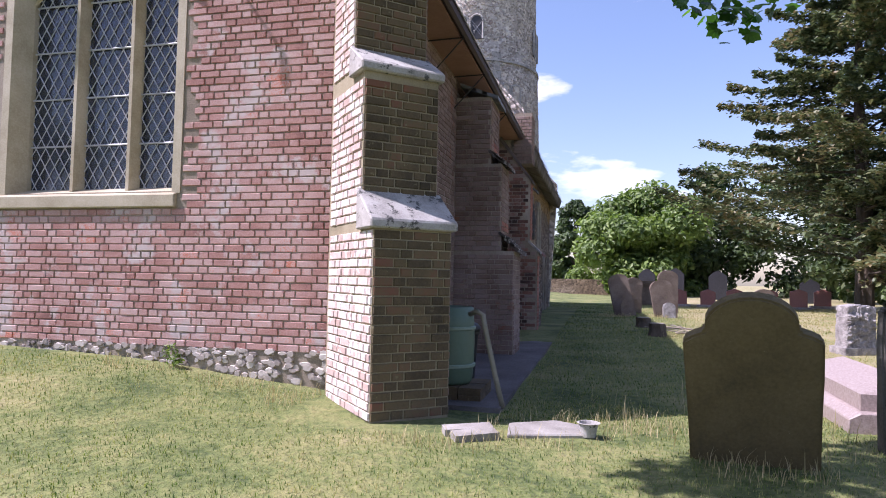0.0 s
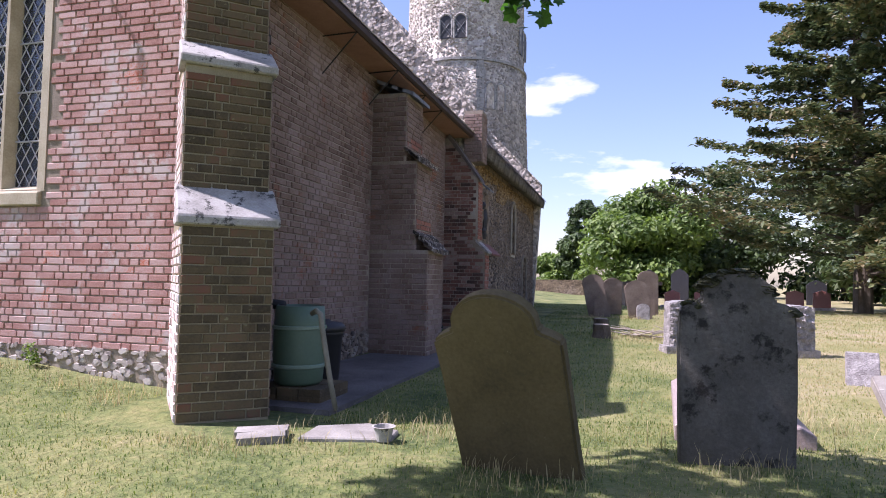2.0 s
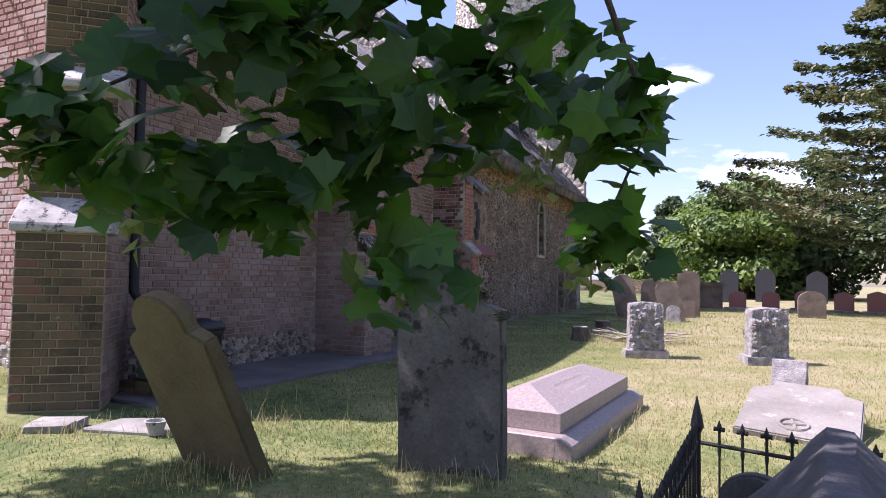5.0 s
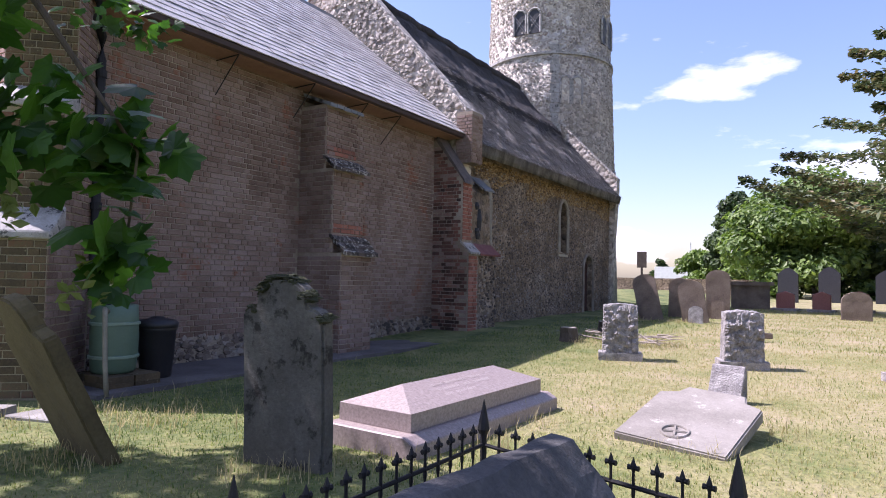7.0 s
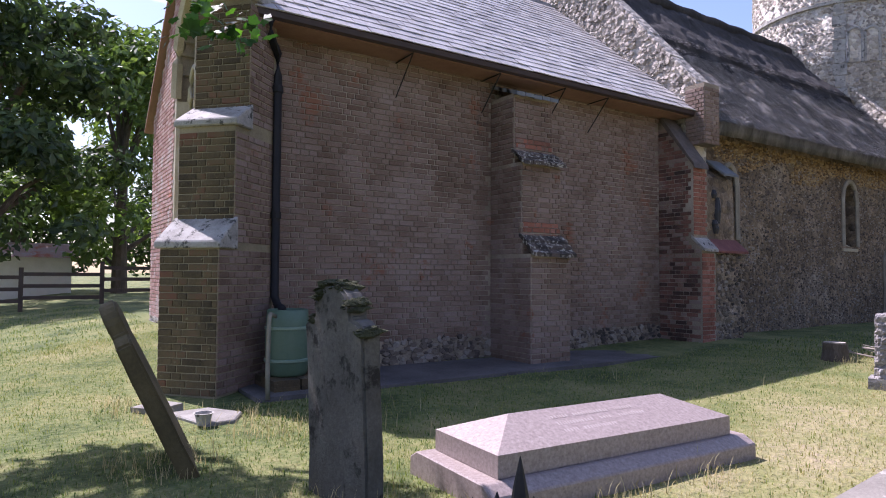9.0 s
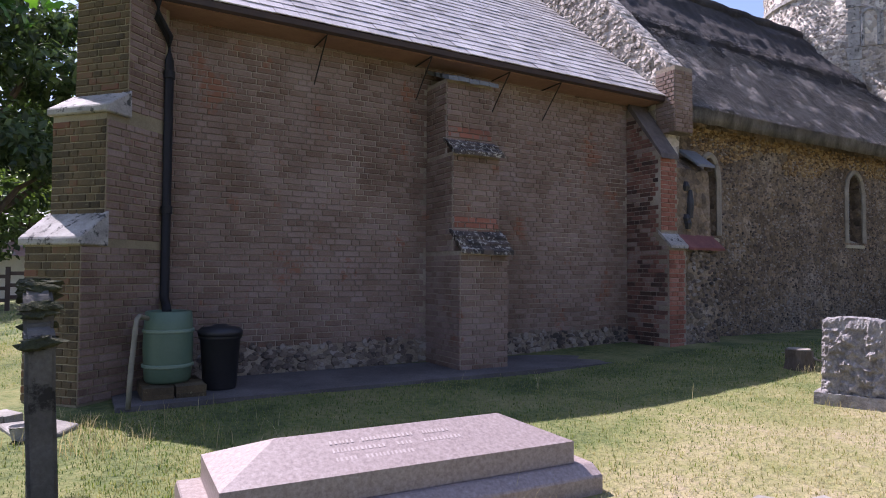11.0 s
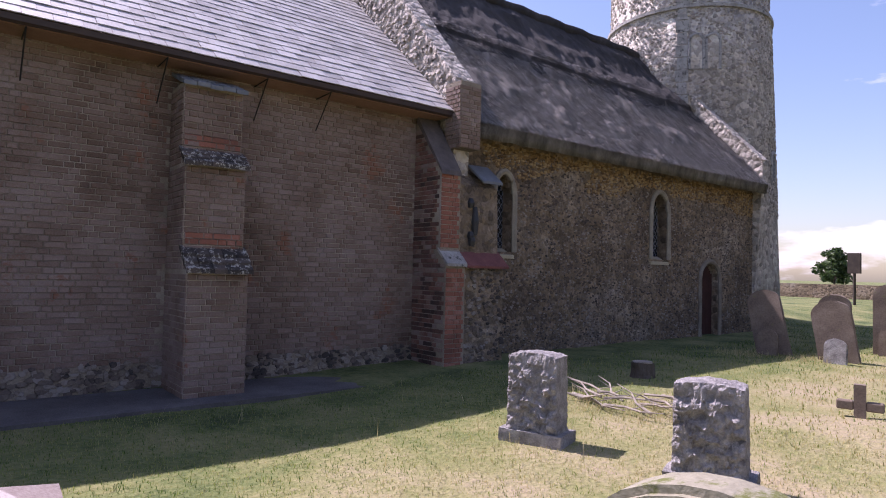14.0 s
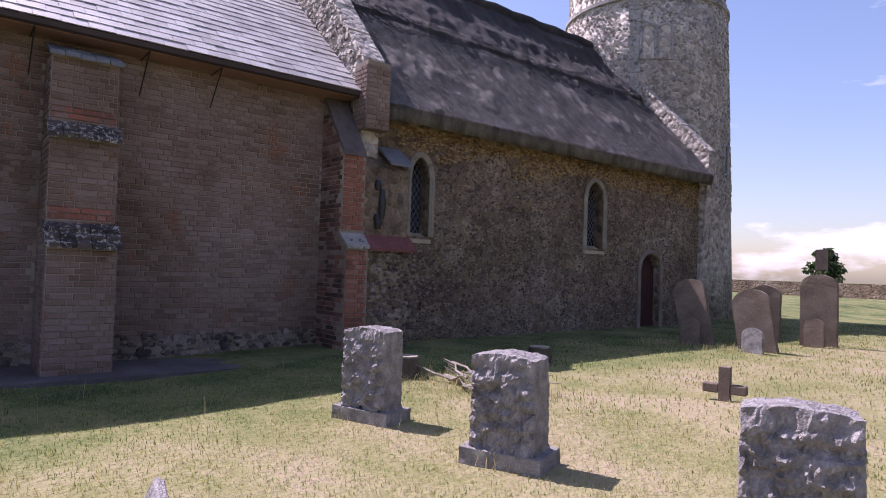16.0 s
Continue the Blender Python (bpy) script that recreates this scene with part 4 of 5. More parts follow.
# ---- gravestones ----
def outline_round(w, h, shoulder=0.0, drop=0.0, n=14):
    """Headstone outline: straight sides, then an arch; with shoulders where given."""
    r = w / 2 - shoulder
    base = [(-w / 2, -0.25), (w / 2, -0.25)]
    if shoulder:
        base += [(w / 2, h - r * 0.75 - drop), (w / 2 - shoulder * 0.45, h - r * 0.75 - drop + 0.035), (r, h - r * 0.75 - drop * 0.35)]
    else:
        base += [(w / 2, h - r * 0.75)]
    arch = [(r * math.cos(t), h - r * 0.75 + r * 0.75 * math.sin(t)) for t in (math.pi * i / n for i in range(1, n))]
    left = [(-x, z) for x, z in base[2:]][::-1]
    return base + arch + left


def stone_slab(name, outline, thick, m, material, label, group="", worn=0.012, moss=None, seed=0):
    ob = thing(name, m, label, "gravestone", group)
    bm = bmesh.new()
    prism(bm, outline, -thick / 2, thick / 2, "y")
    soften(bm, 0.014, 2)
    bmesh.ops.triangulate(bm, faces=[f for f in bm.faces if len(f.verts) > 4])
    bmesh.ops.subdivide_edges(bm, edges=[e for e in bm.edges if e.calc_length() > 0.09], cuts=4, use_grid_fill=True)
    roughen(bm, worn, 5.0, seed)
    part("slab", bm, material, ob, smooth=False)
    if moss:
        rng = random.Random(seed + 5)
        for _ in range(moss):
            k = rng.randrange(2, len(outline))
            x, z = outline[k]
            bm = bmesh.new()
            bmesh.ops.create_icosphere(bm, subdivisions=2, radius=rng.uniform(0.025, 0.05))
            for v in bm.verts:
                v.co = Vector((v.co.x * 1.5, v.co.y * 1.1, v.co.z * 0.7)) * (1 + 0.5 * noise.noise(v.co * 30)) + Vector((x * 0.93, rng.uniform(-thick / 2, thick / 2), z - 0.012))
            part("moss_cushion", bm, M["moss"], ob, "dark moss cushion")
    return ob


def turn(x, y, yaw, lean=0.0, side=0.0):
    """yaw: the way the face's back points; lean: back; side: to one side."""
    return pose(x, y, ground_z(x, y), 0, 0, yaw) @ pose(0, 0, 0, lean, side, 0)


stone_slab("headstone", outline_round(0.74, 1.18, 0.12, 0.10), 0.10, turn(0.82, 4.28, -9, 25, -2), M["moss_stone"], "leaning moss-browned headstone with rounded shoulders", worn=0.008, seed=1)
stone_slab("headstone", outline_round(0.68, 1.20, 0.13, 0.08), 0.11, turn(2.07, 4.84, 3, 2, 0), M["grey_stone"], "upright lichen-grey headstone capped with dark moss", worn=0.012, moss=20, seed=2)
ob = stone_slab("headstone", outline_round(0.52, 1.31), 0.11, turn(5.94, 7.95, 5, 2, 0), M["rounded_stone"], "round-topped lichened headstone with an arched moulding", worn=0.004, seed=3)
bm = bmesh.new()
tube(bm, [(0.18 * math.cos(t), -0.065, 1.06 + 0.165 * math.sin(t)) for t in (math.pi * i / 18 for i in range(19))], 0.016, 6)
part("moulding", bm, M["rounded_stone"], ob, "raised arched moulding")


def rustic(m, w, h, d, seed, label):
    ob = thing("granite_headstone", m, label, "gravestone", "rough granite headstones")
    bm = bmesh.new()
    box(bm, -w / 2, w / 2, -d / 2, d / 2, 0.10, h)
    bmesh.ops.subdivide_edges(bm, edges=bm.edges[:], cuts=30, use_grid_fill=True)
    for v in bm.verts:
        t = v.co.z / h
        v.co.x *= 1 - 0.06 * t
        if v.co.z > h - 0.05:
            v.co.z += 0.035 * (1 - (2 * v.co.x / w) ** 2) + 0.006 * noise.noise(v.co * 20)
        rim = min(1.0, 6 * (1 - abs(2 * v.co.x / w))) * min(1.0, 6 * (1 - t))
        if v.co.y < -d / 2 + 0.02:
            c = 0.5 + noise.noise(Vector((v.co.x * 9, seed, v.co.z * 14))) + 0.55 * noise.noise(Vector((v.co.x * 24 + v.co.z * 9, seed, v.co.z * 19)))
            v.co.y -= (0.004 + 0.05 * c + 0.03 * noise.noise(Vector((v.co.x * 42, seed, v.co.z * 36)))) * (0.3 + 0.7 * rim)
        v.co += 0.010 * noise.noise_vector(v.co * 18) + 0.005 * noise.noise_vector(v.co * 45)
    part("block", bm, M["granite"], ob)
    bm = bmesh.new()
    box(bm, -w / 2 - 0.055, w / 2 + 0.055, -d / 2 - 0.06, d / 2 + 0.06, -0.15, 0.11)
    soften(bm, 0.015)
    bmesh.ops.subdivide_edges(bm, edges=bm.edges[:], cuts=3, use_grid_fill=True)
    roughen(bm, 0.01, 9, seed)
    part("plinth", bm, M["granite"], ob)


rustic(turn(2.27, 11.42, 18), 0.52, 0.80, 0.24, 1.0, "rock-faced pale granite headstone on a low plinth")
rustic(turn(3.92, 11.56, 20, 2), 0.52, 0.76, 0.25, 4.0, "rock-faced pale granite headstone on a sunken plinth")
rustic(turn(5.88, 11.58, 24), 0.54, 0.76, 0.25, 8.0, "rock-faced granite headstone in dry grass")

old = [(0.64, 19.95, 0.62, 1.28, -4, -12, "leaning brown headstone with a rounded top"), (1.80, 19.95, 0.66, 1.12, -2, -9, "round-topped grey headstone leaning to one side"),
       (2.05, 21.95, 0.66, 1.42, 0, 0, "tall round-topped brown headstone"), (0.92, 22.1, 0.62, 1.2, 3, 2, "pale rounded headstone near the church"),
       (5.5, 24.4, 0.8, 0.85, 0, 0, "low pale grey headstone")]
for i, (x, y, w, h, lean, side, label) in enumerate(old):
    stone_slab("headstone", outline_round(w, h), 0.11, turn(x, y, 10, lean, side), M["old_stone"], label, "old headstones", 0.01, seed=20 + i)
for i, (x, y, h) in enumerate([(0.66, 19.6, 0.5), (1.86, 19.6, 0.45), (2.1, 21.6, 0.55)]):
    stone_slab("footstone", outline_round(0.36, h), 0.08, turn(x, y, 10, -3), M["old_stone"] if i != 1 else M["granite"], "small rounded footstone before a headstone", "footstones", 0.008, seed=40 + i)
for i, (x, y, w, h) in enumerate([(3.3, 29.7, 0.64, 0.76), (4.5, 29.8, 0.62, 0.78), (5.7, 30.4, 0.66, 0.8), (7.0, 29.9, 0.66, 0.82), (8.0, 29.4, 0.66, 0.86), (9.4, 31, 0.66, 0.84)]):
    bm_m = turn(x, y, -8)
    ob = thing("red_headstone", bm_m, "low red granite headstone on a base", "gravestone", "red granite headstones")
    bm = bmesh.new()
    prism(bm, [(-w / 2, 0), (w / 2, 0), (w / 2, h - 0.12), (0, h), (-w / 2, h - 0.12)], -0.07, 0.07, "y")
    soften(bm, 0.02)
    part("slab", bm, M["red_granite"], ob)
    bm = bmesh.new()
    box(bm, -w / 2 - 0.15, w / 2 + 0.15, -0.25, 0.25, -0.2, 0.1)
    part("base", bm, M["granite"], ob)
for x, y, w, h in [(2.7, 41, 1.0, 1.9), (4.6, 43, 1.05, 2.0), (7.3, 44, 1.1, 1.9), (11.5, 40, 1.0, 1.4)]:
    stone_slab("dark_headstone", [(-w / 2, -0.2), (w / 2, -0.2), (w / 2, h * 0.8), (w / 4, h * 0.93), (0, h), (-w / 4, h * 0.93), (-w / 2, h * 0.8)], 0.14, turn(x, y, -5), M["black_granite"], "tall dark headstone with a shaped top", "dark headstones", 0.004, seed=int(x * 7))
ob = thing("stone_cross", turn(3.82, 14.85, 14), "small weathered stone cross in the grass", "cross")
bm = bmesh.new()
box(bm, -0.055, 0.055, -0.05, 0.05, -0.1, 0.36)
soften(bm, 0.012)
part("shaft", bm, M["old_stone"], ob)
for s in (-1, 1):
    bm = bmesh.new()
    box(bm, 0.057 * s, 0.22 * s, -0.048, 0.048, 0.08, 0.18)
    bmesh.ops.recalc_face_normals(bm, faces=bm.faces)
    soften(bm, 0.012)
    part("arm", bm, M["old_stone"], ob)

# coped pink granite tomb
tomb = thing("granite_tomb", pose(2.27, 6.54, 0, 0, 0, -3), "polished pink granite tomb with a coped lid", "tomb")
bm = bmesh.new()
prism(bm, [(-0.46, -0.1), (0.46, -0.1), (0.46, 0.09), (0.37, 0.14), (-0.37, 0.14), (-0.46, 0.09)], -1.12, 1.12, "y")
soften(bm, 0.008)
part("base", bm, M["pink_granite"], tomb)
bm = bmesh.new()
low, top = [(-0.34, -1.0), (0.34, -1.0), (0.34, 1.0), (-0.34, 1.0)], 0.27
b0 = [bm.verts.new((x, y, 0.143)) for x, y in low]
b1 = [bm.verts.new((x, y, top)) for x, y in low]
r0, r1 = bm.verts.new((0, -0.68, 0.40)), bm.verts.new((0, 0.68, 0.40))
bm.faces.new(b0[::-1])
for i in range(4):
    bm.faces.new((b0[i], b0[(i + 1) % 4], b1[(i + 1) % 4], b1[i]))
bm.faces.new((b1[0], b1[1], r0))
bm.faces.new((b1[2], b1[3], r1))
bm.faces.new((b1[1], b1[2], r1, r0))
bm.faces.new((b1[3], b1[0], r0, r1))
soften(bm, 0.006)
part("coped_lid", bm, M["pink_granite"], tomb)
tilt_m = Matrix.Translation((0.16, 0, 0.337)) @ Matrix.Rotation(math.atan2(0.13, 0.32), 4, "Y")
rng = random.Random(2)
for r, words in ((-0.07, (0.12, 0.3, 0.16)), (0.0, (0.3, 0.1, 0.22)), (0.07, (0.1, 0.26))):
    y = -0.42
    for w in words:
        bm = bmesh.new()
        k = 0.0
        while k < w:
            g = rng.uniform(0.012, 0.022)
            box(bm, r - 0.014, r + 0.014, y + k, y + k + g * 0.6, 0.002, 0.004, tilt_m)
            k += g + 0.006
        y += w + 0.06
        tagged(part("inscription", bm, M["lettering"], tomb, "worn pale inscription, unreadable"), kind="stuff")

# fallen slab with a medallion and the small desk stone behind it
slab = thing("leaning_slab", pose(4.08, 7.30, 0.05, 13, 3, -9), "pale grave slab lying tilted in the grass", "grave slab")
bm = bmesh.new()
prism(bm, [(-0.42, -0.55), (0.42, -0.55), (0.42, 0.35), (0.28, 0.42), (0.24, 0.55), (-0.24, 0.55), (-0.28, 0.42), (-0.42, 0.35)], 0.0, 0.11, "z")
soften(bm, 0.012, 2)
part("slab", bm, M["old_pale"], slab)
bm = bmesh.new()
tube(bm, [(0.1 * math.cos(t) - 0.02, -0.34 + 0.1 * math.sin(t), 0.115) for t in (2 * math.pi * i / 20 for i in range(21))], 0.012, 6)
for a in (0.3, 1.87):
    tube(bm, [(0.08 * math.cos(a) - 0.02, -0.34 + 0.08 * math.sin(a), 0.115), (-0.08 * math.cos(a) - 0.02, -0.34 - 0.08 * math.sin(a), 0.115)], 0.012, 6)
part("medallion", bm, M["old_pale"], slab, "carved round cross medallion")
desk = thing("desk_stone", pose(4.08, 9.05, ground_z(4.08, 9.05), 0, 0, -12), "small sloping white stone tablet on a grave", "grave tablet")
bm = bmesh.new()
prism(bm, [(-0.16, -0.05), (0.10, -0.05), (0.10, 0.36), (0.05, 0.38), (-0.10, 0.04)], -0.17, 0.17, "x")
soften(bm, 0.01)
part("tablet", bm, M["granite"], desk)

# iron railing round a grave
rail = thing("grave_railing", Matrix.Diagonal((1, 1, 1.22, 1)), "low black iron railing with spear and cross finials", "railing")
corners = [Vector((3.40, 3.30, 0)), Vector((3.45, 4.92, 0)), Vector((4.74, 4.58, 0)), Vector((4.66, 3.20, 0))]
for i, c in enumerate(corners):
    bm = bmesh.new()
    tube(bm, [c + Vector((0, 0, -0.1)), c + Vector((0, 0, 0.319))], 0.018, 8)
    tube(bm, [c + Vector((0, 0, 0.319)), c + Vector((0, 0, 0.342)), c + Vector((0, 0, 0.380)), c + Vector((0, 0, 0.471))], [0.022, 0.034, 0.026, 0.002], 8)
    part("post", bm, M["iron"], rail)
for a, b in zip(corners, corners[1:]):
    d = b - a
    for z in (0.04, 0.274):
        bm = bmesh.new()
        tube(bm, [a + Vector((0, 0, z)), b + Vector((0, 0, z))], 0.009, 6)
        part("rail", bm, M["iron"], rail)
    n = int(d.length / 0.105)
    e = d.normalized()
    for i in range(1, n):
        p = a + d * (i / n)
        bm = bmesh.new()
        tube(bm, [p + Vector((0, 0, 0.000)), p + Vector((0, 0, 0.228)), p + Vector((0, 0, 0.251)), p + Vector((0, 0, 0.304)), p + Vector((0, 0, 0.327))], [0.006, 0.006, 0.010, 0.007, 0.007], 6)
        tube(bm, [p + e * -0.026 + Vector((0, 0, 0.342)), p + e * -0.008 + Vector((0, 0, 0.342)), p + Vector((0, 0, 0.342)), p + e * 0.008 + Vector((0, 0, 0.342)), p + e * 0.026 + Vector((0, 0, 0.342))], [0.011, 0.008, 0.013, 0.008, 0.011], 6)
        tube(bm, [p + Vector((0, 0, 0.327)), p + Vector((0, 0, 0.350)), p + Vector((0, 0, 0.380))], [0.007, 0.014, 0.001], 6)
        part("baluster", bm, M["iron"], rail)
grave = thing("coped_gravestone", pose(3.99, 3.98, 0, 0, 0, -6), "dark rough coped stone within the railing", "gravestone")
bm = bmesh.new()
prism(bm, [(-0.42, -0.1), (0.42, -0.1), (0.42, 0.13), (0.05, 0.55), (-0.05, 0.55), (-0.42, 0.13)], -0.55, 0.55, "y")
bmesh.ops.subdivide_edges(bm, edges=bm.edges[:], cuts=6, use_grid_fill=True)
roughen(bm, 0.02, 6, 4)
part("body", bm, M["dark_stone"], grave)
stone_slab("footstone", outline_round(0.30, 0.30), 0.08, turn(3.72, 4.66, -10), M["dark_stone"], "small dark rounded stone inside the railing", "", 0.006, seed=61)

# ---- things by the wall ----
barrel = thing("water_butt", pose(-1.52, 5.80, 0.14), "green plastic water butt on a brick stand, open at the top", "water butt")
bm = bmesh.new()
lathe(bm, [(0.20, 0.0), (0.222, 0.03), (0.235, 0.2), (0.24, 0.38), (0.235, 0.55), (0.224, 0.71), (0.205, 0.72), (0.195, 0.68)], 32)
part("drum", bm, M["barrel_green"], barrel, smooth=True)
for z in (0.17, 0.52):
    bm = bmesh.new()
    lathe(bm, [(0.23, z - 0.02), (0.25, z - 0.012), (0.25, z + 0.012), (0.23, z + 0.02)], 32)
    part("band", bm, M["barrel_band"], barrel, "pale green raised band")
bm = bmesh.new()
lathe(bm, [(0.2, 0.69), (0.2, 0.695)], 24)
# Black disc below the rim paints in the unlit inside of the butt
part("water", bm, M["bin_black"], barrel, "black fill for the unlit inside")
stand = thing("brick_stand", pose(-1.48, 5.84, 0), "low mossy stand of loose bricks under the butt", "stand")
for k in range(2):
    for i in range(3):
        for j in range(2):
            bm = bmesh.new()
            box(bm, -0.33 + i * 0.22, -0.33 + i * 0.22 + 0.205, -0.3 + j * 0.3, -0.3 + j * 0.3 + 0.28, k * 0.07 - 0.005, k * 0.07 + 0.063)
            soften(bm, 0.008)
            part("brick", bm, M["brick_mossy_shade"], stand)
hose = thing("overflow_pipe", Matrix.Identity(4), "pale plastic overflow pipe leaning from the butt to the ground", "pipe")
bm = bmesh.new()
tube(bm, [(-1.28, 5.58, 0.80), (-1.20, 5.50, 0.83), (-1.14, 5.47, 0.80), (-1.12, 5.46, 0.70), (-1.02, 5.42, 0.3), (-0.94, 5.40, 0.0)], 0.024, 8)
part("pipe", bm, M["hose"], hose, smooth=True)
bin_ob = thing("dustbin", pose(-1.55, 6.32, 0.02), "black plastic dustbin with its lid on", "bin")
bm = bmesh.new()
lathe(bm, [(0.16, 0.0), (0.17, 0.02), (0.205, 0.52), (0.22, 0.53), (0.22, 0.58), (0.2, 0.58)], 28)
part("bin", bm, M["bin_black"], bin_ob, smooth=True)
bm = bmesh.new()
lathe(bm, [(0.228, 0.56), (0.232, 0.61), (0.21, 0.63), (0.2, 0.645), (0.09, 0.66), (0.07, 0.68), (0.02, 0.685)], 28)
part("lid", bm, M["bin_black"], bin_ob, smooth=True)
for i, (x, y, a, l) in enumerate([(-1.06, 4.47, 24, 0.36), (-0.98, 4.33, 30, 0.32)]):
    ob = thing("concrete_block", pose(x, y, ground_z(x, y) - 0.01, 3, -2, a), "pale weathered concrete block lying in the grass", "block", "loose blocks")
    bm = bmesh.new()
    box(bm, -l / 2, l / 2, -0.07, 0.07, 0, 0.065)
    soften(bm, 0.012)
    part("block", bm, M["concrete"], ob)
ob = thing("drain_slab", pose(-0.50, 4.70, -0.012, 0, 0, 20), "broken concrete slab flush with the grass", "slab")
bm = bmesh.new()
prism(bm, [(-0.34, -0.16), (0.3, -0.2), (0.36, 0.05), (0.14, 0.28), (-0.25, 0.2)], -0.05, 0.03, "z")
soften(bm, 0.01)
part("slab", bm, M["concrete"], ob)
ob = thing("small_pot", pose(-0.20, 4.62, 0.0), "small pale broken pot beside the slab", "pot")
bm = bmesh.new()
lathe(bm, [(0.05, 0), (0.07, 0.09), (0.085, 0.1), (0.07, 0.1), (0.05, 0.02)], 14)
part("pot", bm, M["cap_stone"], ob)

# stump and dead branches
for x, y, r, h in ((0.95, 12.75, 0.15, 0.24), (0.85, 15.2, 0.16, 0.22)):
    ob = thing("tree_stump", pose(x, y, ground_z(x, y)), "sawn grey tree stump in the grass", "stump", "stumps")
    bm = bmesh.new()
    lathe(bm, [(r * 1.35, -0.1), (r * 1.1, 0.04), (r, h * 0.6), (r * 0.98, h)], 14)
    bmesh.ops.subdivide_edges(bm, edges=bm.edges[:], cuts=1)
    roughen(bm, 0.03, 8, x)
    part("trunk", bm, M["bark"], ob)
    bm = bmesh.new()
    lathe(bm, [(r * 0.9, h - 0.01), (r * 0.9, h + 0.012)], 14)
    part("cut_face", bm, M["dead_wood"], ob, "pale sawn top")
rng = random.Random(12)
for i in range(16):
    a = rng.uniform(-0.5, 0.5) + (math.pi if i % 3 == 0 else 0)
    x, y, l = 1.9 + rng.uniform(-0.8, 0.8), 13.2 + rng.uniform(-0.5, 0.6), rng.uniform(0.4, 1.1)
    ob = thing("dead_branch", pose(x, y, ground_z(x, y) + 0.04 + rng.uniform(0, 0.1), 0, rng.uniform(-14, 6), math.degrees(a)), "bare dead branch on a heap", "branch", "heap of dead branches")
    bm = bmesh.new()
    tube(bm, [(-l / 2, 0, 0), (-l / 6, 0.05, 0.02), (l / 5, -0.03, 0.03), (l / 2, 0.04, 0.05)], [0.018, 0.014, 0.010, 0.004], 6)
    tube(bm, [(0, 0, 0.02), (l / 6, 0.15, 0.10)], [0.008, 0.002], 5)
    part("wood", bm, M["dead_wood"], ob)


# ---- trees ----
def quads(points, normals, sizes, rng, material, name, parent, shape="quad"):
    """Many small leaves, each a bent pair of faces."""
    n = len(points)
    ref = rng.normal(size=(n, 3))
    t = np.cross(normals, ref)
    t /= np.linalg.norm(t, axis=1)[:, None] + 1e-9
    b = np.cross(normals, t)
    s = sizes[:, None]
    if shape == "quad":
        pts = np.stack([points - t * s * 0.5, points + b * s * 0.28 + normals * s * 0.1, points + t * s * 0.5, points - b * s * 0.28 + normals * s * 0.1], 1)
        faces = np.arange(n * 4).reshape(n, 4)
    elif shape == "needle":
        pts = np.stack([points - b * s * 0.10, points + t * s, points + b * s * 0.10], 1)
        faces = np.arange(n * 3).reshape(n, 3)
    else:
        lob = [(0.0, -0.02), (0.14, -0.12), (0.38, -0.18), (0.37, 0.02), (0.52, 0.20), (0.36, 0.27), (0.30, 0.44), (0.17, 0.44), (0.0, 0.66), (-0.17, 0.44), (-0.30, 0.44), (-0.36, 0.27), (-0.52, 0.20), (-0.37, 0.02), (-0.38, -0.18), (-0.14, -0.12)]
        k = len(lob)
        pts = np.stack([points + t * s * u + b * s * v - normals * s * (0.35 * (u * u + 0.5 * (v - 0.1) ** 2)) for u, v in lob], 1)
        q = np.arange(n)[:, None] * k
        faces = np.concatenate([q + np.array([[0, i, i + 1]]) for i in range(1, k - 1)], 0)
    return tagged(raw(name, pts.reshape(-1, 3).tolist(), faces.tolist(), material, parent), kind="stuff")


def crown_points(clumps, count, rng):
    """clumps: (x, y, z, rx, ry, rz). Leaves lie near the clumps' skins."""
    w = np.array([c[3] * c[4] for c in clumps])
    pick = rng.choice(len(clumps), count, p=w / w.sum())
    c = np.array(clumps)[pick]
    d = rng.normal(size=(count, 3))
    d /= np.linalg.norm(d, axis=1)[:, None]
    r = rng.uniform(0.55, 1.08, (count, 1))
    nrm = d + rng.normal(scale=0.6, size=(count, 3)) + np.array([0, 0, 0.5])
    return c[:, :3] + d * r * c[:, 3:], nrm / np.linalg.norm(nrm, axis=1)[:, None]


